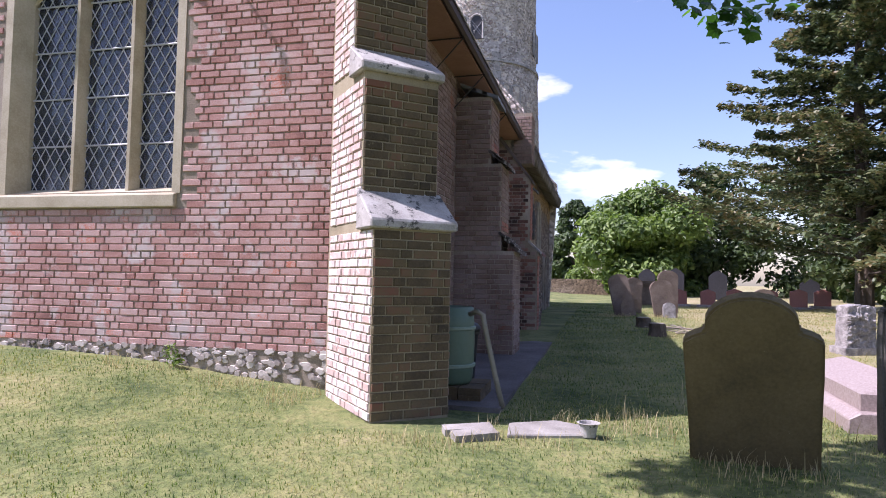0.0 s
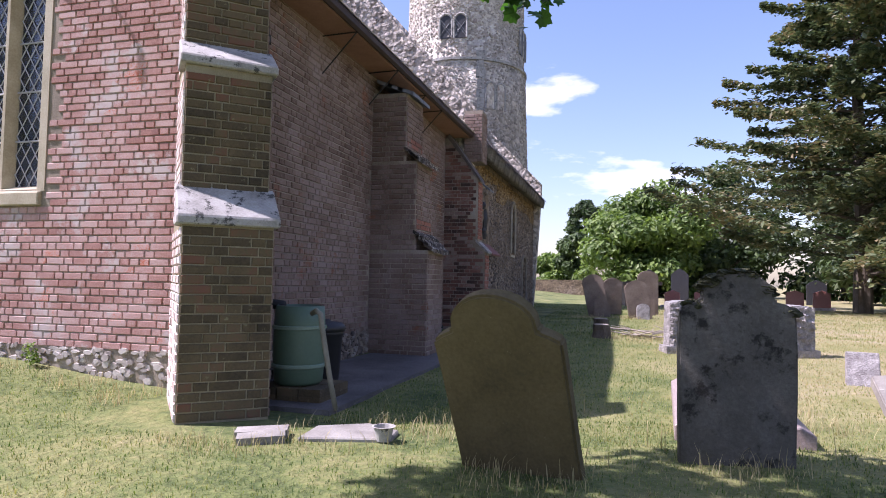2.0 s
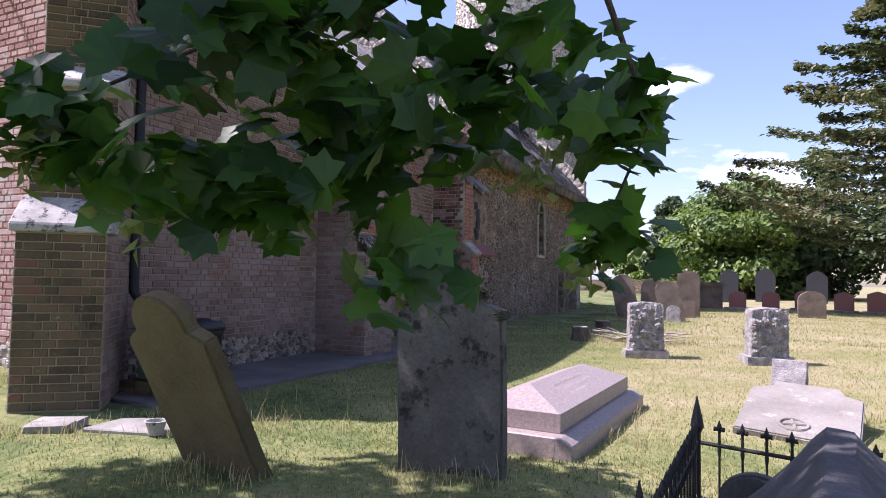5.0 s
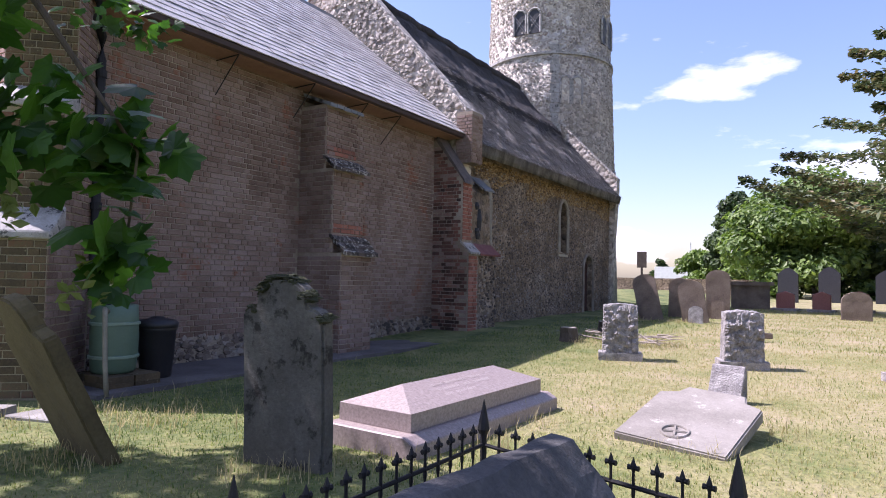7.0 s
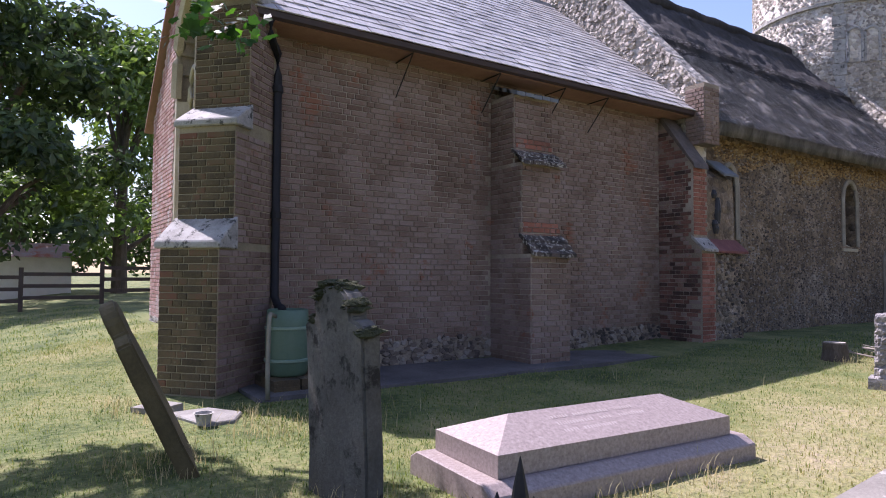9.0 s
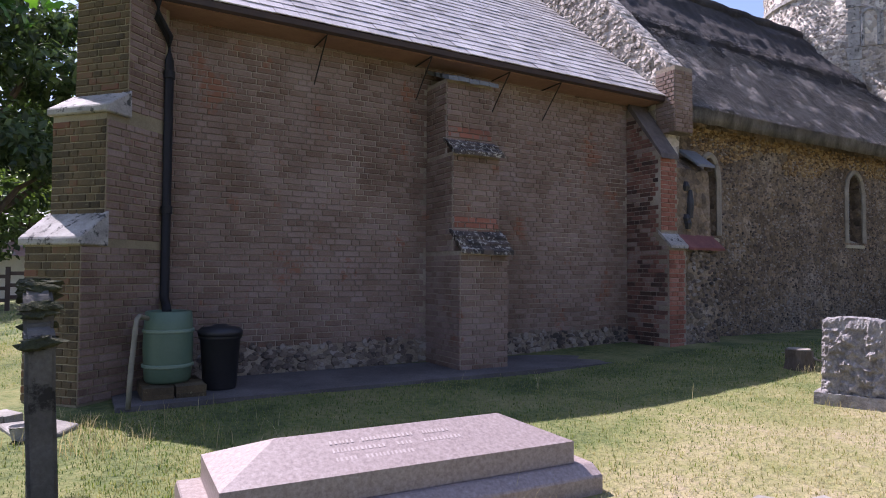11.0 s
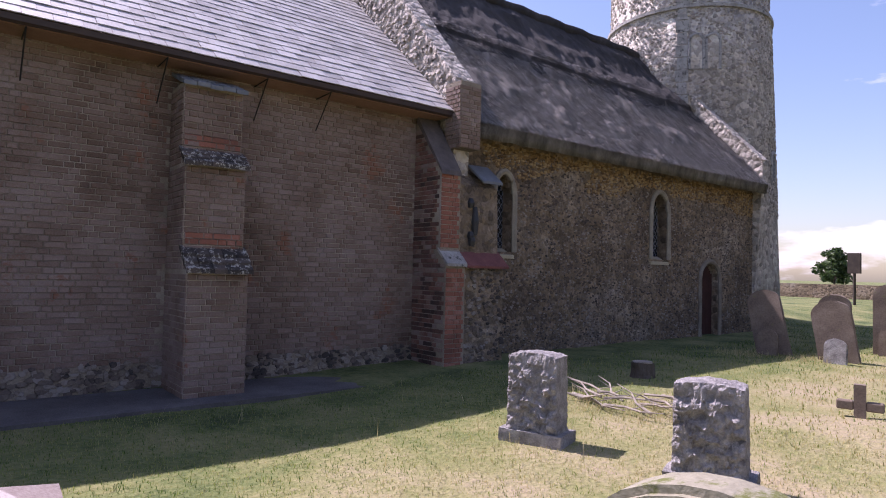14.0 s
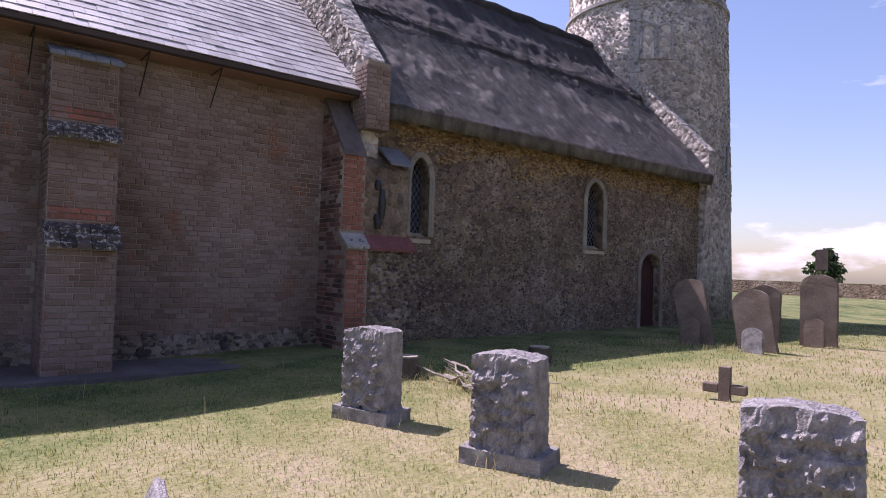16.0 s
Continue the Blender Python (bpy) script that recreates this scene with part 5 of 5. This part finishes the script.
def broad_tree(name, x, y, height, width, base, material, label, count, leaf, seed, group=""):
    rng = np.random.default_rng(seed)
    ob = thing(name, pose(x, y, ground_z(x, y)), label, "tree", group)
    bm = bmesh.new()
    tube(bm, [(0, 0, -0.2), (0.1, 0, height * 0.3), (0, 0.2, height * 0.7)], [0.03 * height, 0.022 * height, 0.006 * height], 9)
    part("trunk", bm, M["bark"], ob)
    clumps = []
    for i in range(46):
        z = rng.uniform(base, height * 0.95)
        t = (z - base) / (height - base)
        rr = width / 2 * math.sqrt(max(0.05, 1 - (2 * t - 0.75) ** 2 * 0.8)) * rng.uniform(0.25, 0.9)
        a = rng.uniform(0, 2 * math.pi)
        s = width * rng.uniform(0.08, 0.17)
        clumps.append((rr * math.cos(a), rr * math.sin(a), z, s, s, s * 0.75))
        if i % 4 == 0:
            bm = bmesh.new()
            tube(bm, [(0, 0, z * 0.55), (rr * 0.5 * math.cos(a), rr * 0.5 * math.sin(a), z * 0.85), (rr * math.cos(a), rr * math.sin(a), z)], [0.012 * height, 0.007 * height, 0.003 * height], 6)
            part("limb", bm, M["bark"], ob)
    p, n = crown_points(clumps, count, rng)
    p[:, 2] = np.maximum(p[:, 2], 0.1)
    quads(p, n, rng.uniform(0.7, 1.4, count) * leaf, rng, material, "crown", ob)
    return ob


broad_tree("bush_tree", 3.6, 54, 8.4, 13, 0.3, M["broadleaf"], "broad bright green tree at the churchyard edge", 26000, 0.42, 1)
broad_tree("bush_tree", -2.4, 62, 9.0, 5.5, 0.3, M["dark_leaf"], "darker pointed tree beyond the church", 9000, 0.42, 2)
broad_tree("bush_tree", -5.6, 66, 3.6, 6, 0.2, M["broadleaf"], "low green tree by the far wall", 6000, 0.42, 12)
for i, (x, y, h, w) in enumerate([(9, 58, 11, 12), (17, 54, 12, 14), (26, 48, 13, 14), (33, 40, 14, 14), (16, 42, 7, 9), (38, 28, 15, 14), (40, 14, 14, 14)]):
    broad_tree("shade_tree", x, y, h, w, 0.4, M["dark_leaf"], "dark leafy tree in the boundary belt", 9000, 0.5, 20 + i, "boundary trees")
for i, (x, y, h, w) in enumerate([(-21, 2.2, 13, 9), (-27, 7, 12, 10), (-24, -6, 12, 10), (-34, 3.0, 10, 9), (-38, 12, 10, 10)]):
    broad_tree("garden_tree", x, y, h, w, 1.6, M["dark_leaf"] if i != 1 else M["broadleaf"], "tall leafy tree beyond the east end", 9000, 0.36, 40 + i, "east trees")
for i, (x, y, h) in enumerate([(-60, 190, 9), (-44, 210, 7), (-75, 230, 8), (-20, 240, 6), (-34, 205, 6)]):
    broad_tree("field_tree", x, y, h, h * 1.0, 0.6, M["dark_leaf"], "distant field tree on the skyline", 1400, 1.1, 60 + i, "field trees")


def conifer(x, y, height, spread, seed):
    rng = np.random.default_rng(seed)
    ob = thing("conifer", pose(x, y, 0), "large dark conifer with layered browning sprays", "tree")
    bm = bmesh.new()
    tube(bm, [(0, 0, -0.2), (0.1, 0.1, 4), (-0.1, 0, 9), (0, 0, height)], [0.36, 0.30, 0.18, 0.03], 10)
    part("trunk", bm, M["bark"], ob)
    pts, nrm, siz = [], [], []
    for i in range(150):
        z = 1.6 + (height - 2.0) * (i / 150) ** 0.9
        t = z / height
        L = spread * (1.02 - t * 0.85) * rng.uniform(0.55, 1.1)
        a = rng.uniform(0, 2 * math.pi)
        droop = rng.uniform(-0.05, 0.30)
        axis = np.array([math.cos(a), math.sin(a), 0])
        side = np.array([-math.sin(a), math.cos(a), 0])
        path = [np.array([0, 0, z]) + axis * L * q + np.array([0, 0, 1]) * L * (droop * q - 0.16 * q * q + 0.12 * q ** 4) for q in (0, 0.25, 0.5, 0.75, 1)]
        if i % 2 == 0:
            bm = bmesh.new()
            tube(bm, [tuple(q) for q in path], [0.07 * (1 - t) + 0.02, 0.05, 0.035, 0.02, 0.006], 5)
            part("limb", bm, M["bark"], ob)
        k = int(260 + 620 * L / spread)
        q = rng.uniform(0.15, 1.0, k) ** 0.75
        along = np.array([np.interp(q, (0, 0.25, 0.5, 0.75, 1), [p[c] for p in path]) for c in range(3)]).T
        w = (rng.normal(size=k) * 0.16 * L * (1.15 - q))[:, None] * side
        p = along + w + np.column_stack([np.zeros(k), np.zeros(k), rng.normal(size=k) * 0.09 - np.abs(w).sum(1) * 0.22])
        n = rng.normal(scale=0.35, size=(k, 3)) + np.array([0, 0, 1])
        pts.append(p), nrm.append(n / np.linalg.norm(n, axis=1)[:, None]), siz.append(rng.uniform(0.15, 0.34, k))
    quads(np.concatenate(pts), np.concatenate(nrm), np.concatenate(siz), rng, M["needles"], "crown", ob)


conifer(10.3, 29, 16.5, 9.2, 5)
conifer(15.0, 27, 15, 7.0, 6)

# overhanging sycamore
rng = np.random.default_rng(9)
syc = thing("sycamore_tree", pose(2.4, -3.2, 0), "sycamore with low boughs of large lobed leaves and seeds", "tree")
inv = Vector((2.4, -3.2, 0))
bm = bmesh.new()
tube(bm, [(0, 0, -0.2), (0.05, 0.1, 1.5), (0.0, 0.3, 3.6), (0.2, 0.8, 6.0)], [0.34, 0.26, 0.2, 0.08], 12)
part("trunk", bm, M["bark"], syc)
boughs = [[(2.4, -2.9, 3.0), (2.9, -0.5, 4.2), (3.31, 1.59, 3.4), (3.12, 2.32, 2.3), (2.92, 2.37, 1.75), (2.52, 1.97, 1.42)],
          [(3.12, 2.22, 2.45), (3.37, 2.62, 1.95), (3.49, 2.87, 1.55), (3.37, 2.92, 1.3)],
          [(2.4, -2.7, 3.8), (1.9, 0.5, 4.9), (1.2, 3.0, 4.3), (0.75, 4.4, 3.05)],
          [(2.4, -2.7, 4.2), (0.6, -0.4, 5.6), (-0.8, 1.8, 5.7)],
          [(2.4, -2.7, 4.4), (1.8, 0.2, 5.7), (1.2, 2.0, 5.8)]]
for b in boughs:
    bm = bmesh.new()
    k = len(b)
    tube(bm, [Vector(p) - inv for p in b], [0.06 * (1 - i / k) ** 8 + 0.004 for i in range(k)], 7)
    part("bough", bm, M["bark"], syc)
spray = [(2.62, 2.00, 1.42, 0.20, 0.18, 0.14, 26), (2.87, 2.20, 1.62, 0.22, 0.20, 0.17, 42), (2.79, 2.25, 1.32, 0.20, 0.18, 0.12, 30), (2.97, 2.37, 1.85, 0.28, 0.24, 0.22, 52),
         (2.95, 2.42, 1.45, 0.26, 0.22, 0.18, 52), (3.22, 2.62, 1.62, 0.26, 0.24, 0.24, 52), (3.17, 2.52, 1.98, 0.26, 0.24, 0.18, 40), (3.42, 2.84, 1.55, 0.18, 0.2, 0.22, 36),
         (3.07, 2.47, 1.18, 0.16, 0.15, 0.10, 16), (3.39, 2.87, 1.28, 0.14, 0.14, 0.12, 16), (3.15, 2.37, 2.35, 0.35, 0.3, 0.2, 40), (3.45, 2.77, 2.30, 0.3, 0.3, 0.18, 36),
         (0.75, 4.4, 3.0, 0.45, 0.4, 0.2, 34), (1.0, 3.7, 3.8, 0.5, 0.5, 0.25, 26)]
P, Nn, S = [], [], []
for x, y, z, rx, ry, rz, k in spray:
    k = int(k * 1.7)
    d = rng.normal(size=(k, 3))
    d /= np.linalg.norm(d, axis=1)[:, None]
    P.append(np.array([x, y, z]) + d * rng.uniform(0.2, 1.05, (k, 1)) * np.array([rx, ry, rz]))
    n = rng.normal(scale=0.55, size=(k, 3)) + np.array([0.15, -0.45, 0.75])
    Nn.append(n / np.linalg.norm(n, axis=1)[:, None])
    S.append(rng.uniform(0.085, 0.15, k))
quads(np.concatenate(P) - np.array(inv), np.concatenate(Nn), np.concatenate(S), rng, M["sycamore"], "leaves", syc, "lobed")
up_clumps = [(x - 0.8, y + 0.9, z, rx, ry, rz) for x, y, z, rx, ry, rz in ((-2.0, 1.6, 5.6, 1.0, 0.8, 0.5), (-0.9, 2.4, 5.7, 1.0, 0.8, 0.5), (0.2, 1.8, 5.7, 1.1, 0.9, 0.5), (1.2, 2.2, 5.8, 1.0, 0.9, 0.5), (-1.2, 0.8, 5.8, 1.1, 0.9, 0.6), (0.6, 0.6, 5.9, 1.2, 1.0, 0.6), (1.6, -0.6, 6.2, 1.6, 1.4, 0.9), (-0.4, -1.5, 6.2, 1.6, 1.6, 0.9))]
p, n = crown_points(up_clumps, 8500, rng)
quads(p - np.array(inv), n, rng.uniform(0.12, 0.2, 8500), rng, M["sycamore"], "crown", syc, "lobed")
sp = []
for x, y, z in ((2.69, 2.12, 1.28), (2.87, 2.32, 1.32), (3.05, 2.47, 1.16), (3.27, 2.67, 1.4), (2.97, 2.32, 1.6), (2.59, 1.98, 1.34), (3.35, 2.82, 1.2)):
    sp.append(np.array([x, y, z]) + rng.normal(scale=0.035, size=(26, 3)))
sp = np.concatenate(sp)
n = rng.normal(size=(len(sp), 3))
quads(sp - np.array(inv), n / np.linalg.norm(n, axis=1)[:, None], np.full(len(sp), 0.045), rng, M["seed"], "seed", syc)

# ---- far things ----
wall_far = thing("boundary_wall", Matrix.Identity(4), "low dark churchyard wall towards the fields", "wall", kind="structure")
bm = bmesh.new()
box(bm, -40, 0.5, 52, 52.5, -0.2, 1.3)
part("wall", bm, M["flint"], wall_far)
tombc = thing("table_tomb", pose(1.9, 31.0, ground_z(1.9, 31.0), 0, 0, 8), "pale stone table tomb in dry grass", "tomb")
bm = bmesh.new()
box(bm, -0.7, 0.7, -1.0, 1.0, -0.1, 0.95)
soften(bm, 0.02)
part("chest", bm, M["old_stone"], tombc)
bm = bmesh.new()
box(bm, -0.85, 0.85, -1.15, 1.15, 0.954, 1.1)
soften(bm, 0.02)
part("lid", bm, M["old_stone"], tombc)
post = thing("notice_post", pose(-5.4, 42, ground_z(-5.4, 42)), "dark notice board on a post against the sky", "sign")
bm = bmesh.new()
tube(bm, [(0, 0, -0.2), (0, 0, 2.4)], 0.07, 8)
part("post", bm, M["wood_dark"], post)
bm = bmesh.new()
box(bm, -0.28, 0.28, -0.08, 0.08, 1.55, 2.55)
part("board", bm, M["wood_dark"], post)
far = thing("far_mast", pose(-26, 150, 0), "pale farm building and mast on the horizon", "building")
bm = bmesh.new()
box(bm, -4, 4, -3, 3, -0.5, 4)
part("wall", bm, M["white_paint"], far)
bm = bmesh.new()
tube(bm, [(3, 0, 4), (3, 0, 9.5)], 0.2, 6)
part("mast", bm, M["white_paint"], far)
for k in range(7):
    fp = thing("fence_panel", pose(-17, -3 + k * 2.1, ground_z(-17, -3 + k * 2.1)), "dark timber post and rail fence", "fence", "east fence")
    bm = bmesh.new()
    box(bm, -0.06, 0.06, -0.06, 0.06, -0.2, 1.3)
    part("post", bm, M["wood_dark"], fp)
    for z in (0.35, 0.7, 1.05):
        bm = bmesh.new()
        box(bm, -0.03, 0.03, 0.062, 2.04, z, z + 0.11)
        part("rail", bm, M["wood_dark"], fp)
shed = thing("garden_shed", pose(-30, 3.0, 0, 0, 0, 10), "pale low garden building behind the fence", "shed")
bm = bmesh.new()
box(bm, -1.5, 1.5, -2.0, 2.0, -0.1, 1.9)
part("wall", bm, M["white_paint"], shed)
bm = bmesh.new()
prism(bm, [(-1.7, 1.9), (1.7, 1.9), (0, 2.6)], -2.2, 2.2, "y")
part("roof", bm, M["brick_red"], shed)


# ---- slates, brickwork and plinths ----
rng = random.Random(21)
slope = (Vector((XR, 0, ZR + 0.12)) - Vector((E0, 0, EZ))).normalized()
lift = Vector((-slope.z, 0, slope.x))
lift = lift if lift.z > 0 else -lift
length = (Vector((XR, 0, ZR + 0.12)) - Vector((E0, 0, EZ))).length
sl_mesh = {}
sv, sf, made = [], [], 0
row_h, sw = 0.20, 0.30
rows = int(length / row_h)
for r in range(rows):
    y = YE - 0.13 - (0.15 if r % 2 else 0.0)
    while y < YG - 0.05:
        a, b = max(y, YE - 0.13), min(y + sw - 0.004, YG - 0.03)
        y += sw
        if b - a < 0.04:
            continue
        p = Vector((E0 + 0.05, 0, EZ + 0.0)) + slope * (r * row_h) + lift * 0.012 - slope * 0.03
        j = rng.uniform(0, 0.008)
        q = [(0, 0.018 + j), (row_h + 0.04, 0.005 + j)]
        if made < 300 and r < 14 and b - a > 0.29 and 6.5 < a < 13.0:
            if not sl_mesh:
                v = [(-0.148, 0, 0.018), (0.148, 0, 0.018), (0.148, row_h + 0.04, 0.005), (-0.148, row_h + 0.04, 0.005), (-0.148, 0, 0.006), (0.148, 0, 0.006)]
                me = bpy.data.meshes.new("slate")
                me.from_pydata(v, [], [(0, 1, 2, 3), (4, 5, 1, 0)])
                me.materials.append(M["slate"])
                sl_mesh[0] = me
            ob = bpy.data.objects.new("slate", sl_mesh[0])
            ob.parent = roof
            ob.matrix_local = Matrix.Translation(p + Vector((0, (a + b) / 2, 0)) + lift * j) @ Matrix(((0, slope.x, lift.x, 0), (1, slope.y, lift.y, 0), (0, slope.z, lift.z, 0), (0, 0, 0, 1)))
            scene.collection.objects.link(ob)
            made += 1
            continue
        k = len(sv)
        for yy, (d, h) in ((a, q[0]), (b, q[0]), (b, q[1]), (a, q[1])):
            sv.append(p + slope * d + lift * h + Vector((0, yy, 0)))
        for yy in (a, b):
            sv.append(p + lift * 0.006 + Vector((0, yy, 0)))
        sf += [(k, k + 1, k + 2, k + 3), (k + 4, k + 5, k + 1, k)]
tagged(raw("slates", sv, sf, M["slate"], roof), kind="stuff")

# east wall bricks: u runs from the south end
u_of = lambda u: XS + u


def east_keep(u, z, h):
    x = XS + u
    if x + h > XN - 0.02 or z > gable_z(x) - 0.05:
        return False
    if WIN0 - 0.2 - h < x < WIN1 + 0.10 + h and WSILL - 0.19 < z < WSILL + 0.02:
        return False
    return not (WIN0 - 0.10 - h < x < WIN1 + 0.10 + h and WSILL - 0.03 < z < arch_z(min(max(x, WIN0), WIN1), WIN0, WIN1, WSPRING, 1.55) + 0.15)


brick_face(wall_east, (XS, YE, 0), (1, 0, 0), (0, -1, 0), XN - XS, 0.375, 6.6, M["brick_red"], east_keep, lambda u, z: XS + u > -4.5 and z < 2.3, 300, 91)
stones_on(wall_east, (XS, YE, 0), (1, 0, 0), (0, -1, 0), XN - XS - 0.1, 0.1, 0.38, 420, M["tower_stone"], 0.055, None, 92)


def north_keep(u, z, h):
    y = YE + 0.02 + u
    if Y0 < y < Y1 and z < 4.05:
        return False
    return not (y > Y3 and z < 4.1)


brick_face(wall_north, (XN, YE + 0.02, 0), (0, 1, 0), (1, 0, 0), YG - YE - 0.04, 0.34, EAVE - 0.08, M["brick_north_shade"], north_keep, lambda u, z: 0.7 < u < 3.8 and 0.7 < z < 2.4, 300, 93)
stones_on(wall_north, (XN, YE + 0.1, 0), (0, 1, 0), (1, 0, 0), Y0 - YE - 0.1, 0.02, 0.36, 330, M["flint_stone"], 0.06, None, 94)
stones_on(wall_north, (XN, Y1, 0), (0, 1, 0), (1, 0, 0), Y3 - Y1, 0.02, 0.36, 270, M["flint_stone"], 0.06, None, 95)
# iron cramp with its long stain-free stay on the east wall
ob = thing("wall_bracket", Matrix.Identity(4), "dark iron bracket standing out from the east wall", "bracket")
bm = bmesh.new()
tube(bm, [(-3.95, YE, 4.35), (-3.95, YE - 0.25, 4.40), (-3.95, YE - 0.25, 4.10)], 0.02, 6)
part("arm", bm, M["iron"], ob)

# ---- grass ----
rng = np.random.default_rng(31)


def in_building(x, y):
    a = (x < -0.92) & (x > -9.4) & (y > 5.35) & (y < 24.6)
    b = (x < -1.0) & (x > -2.6) & (y > 4.3) & (y <= 5.5)
    c = (np.abs(x - 2.27) < 0.44) & (np.abs(y - 6.54) < 1.1)
    d = (np.abs(x - 4.12) < 0.45) & (np.abs(y - 7.42) < 0.6)
    e = (np.abs(x + 0.50) < 0.4) & (np.abs(y - 4.7) < 0.25)
    return a | b | c | d | e


def blades(n, x0, x1, y0, y1, hmin, hmax, width, material, name, keep=None):
    x, y = rng.uniform(x0, x1, n), rng.uniform(y0, y1, n)
    ok = ~in_building(x, y)
    if keep is not None:
        ok &= keep(x, y)
    x, y = x[ok], y[ok]
    n = len(x)
    z = np.array([ground_z(a, b) for a, b in zip(x, y)])
    h = rng.uniform(hmin, hmax, n) * rng.uniform(0.6, 1.0, n)
    a, lean = rng.uniform(0, 2 * np.pi, n), rng.uniform(0.1, 0.9, n)
    dx, dy = np.cos(a), np.sin(a)
    w = width * rng.uniform(0.6, 1.3, n)
    base = np.column_stack([x, y, z - 0.005])
    side = np.column_stack([-dy * w, dx * w, np.zeros(n)])
    mid = base + np.column_stack([dx * h * lean * 0.35, dy * h * lean * 0.35, h * 0.6])
    tip = base + np.column_stack([dx * h * lean, dy * h * lean, h])
    pts = np.stack([base - side, base + side, mid + side * 0.7, mid - side * 0.7, tip], 1).reshape(-1, 3)
    k = np.arange(n) * 5
    faces = np.stack([k, k + 1, k + 2, k + 3], 1).tolist() + np.stack([k + 3, k + 2, k + 4], 1).tolist()
    return tagged(raw(name, pts.tolist(), faces, material), "short dry lawn grass, green and straw", "grass", kind="stuff")


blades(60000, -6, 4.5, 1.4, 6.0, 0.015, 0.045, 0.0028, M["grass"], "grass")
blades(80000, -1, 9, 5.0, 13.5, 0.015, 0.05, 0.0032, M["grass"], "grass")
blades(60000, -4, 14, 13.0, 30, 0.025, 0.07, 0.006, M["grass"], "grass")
blades(14000, -16, -5, -2, 5.5, 0.025, 0.07, 0.005, M["grass"], "grass")
edges = [(-1.2, 4.35, 0.5), (-3.4, 5.35, 0.45), (-2.6, 5.0, 0.4), (-4.6, 5.42, 0.4), (0.86, 4.1, 0.4), (2.07, 4.72, 0.35), (2.95, 6.3, 0.3), (2.85, 7.0, 0.3), (1.5, 12.9, 0.6), (2.3, 13.1, 0.6), (2.2, 11.4, 0.3), (3.9, 11.6, 0.3), (4.2, 6.9, 0.4), (4.6, 7.8, 0.3), (3.5, 5.1, 0.3), (-0.5, 4.7, 0.5), (0.2, 5.1, 0.4), (0.3, 19.3, 0.5), (1.4, 19.4, 0.5)]
near_edges = lambda x, y: np.any([np.hypot(x - a, (y - b)) < r for a, b, r in edges], axis=0)
blades(60000, -5.2, 5.5, 3.8, 20, 0.05, 0.17, 0.003, M["straw"], "tall_grass", near_edges)
stalk = lambda x, y: (np.abs(y - 5.3) < 1.2) | (rng.random(len(x)) < 0.2)
blades(500, -0.9, 3.4, 4.3, 14, 0.12, 0.3, 0.003, M["straw"], "grass_stalks", stalk)
weed = thing("wall_weed", pose(-4.3, 5.42, ground_z(-4.3, 5.42)), "small green weed growing at the wall foot", "plant")
p, n = crown_points([(0, 0, 0.12, 0.09, 0.05, 0.12), (0.08, -0.02, 0.07, 0.07, 0.05, 0.06)], 120, rng)
quads(p, n, rng.uniform(0.03, 0.06, 120), rng, M["broadleaf"], "leaves", weed)
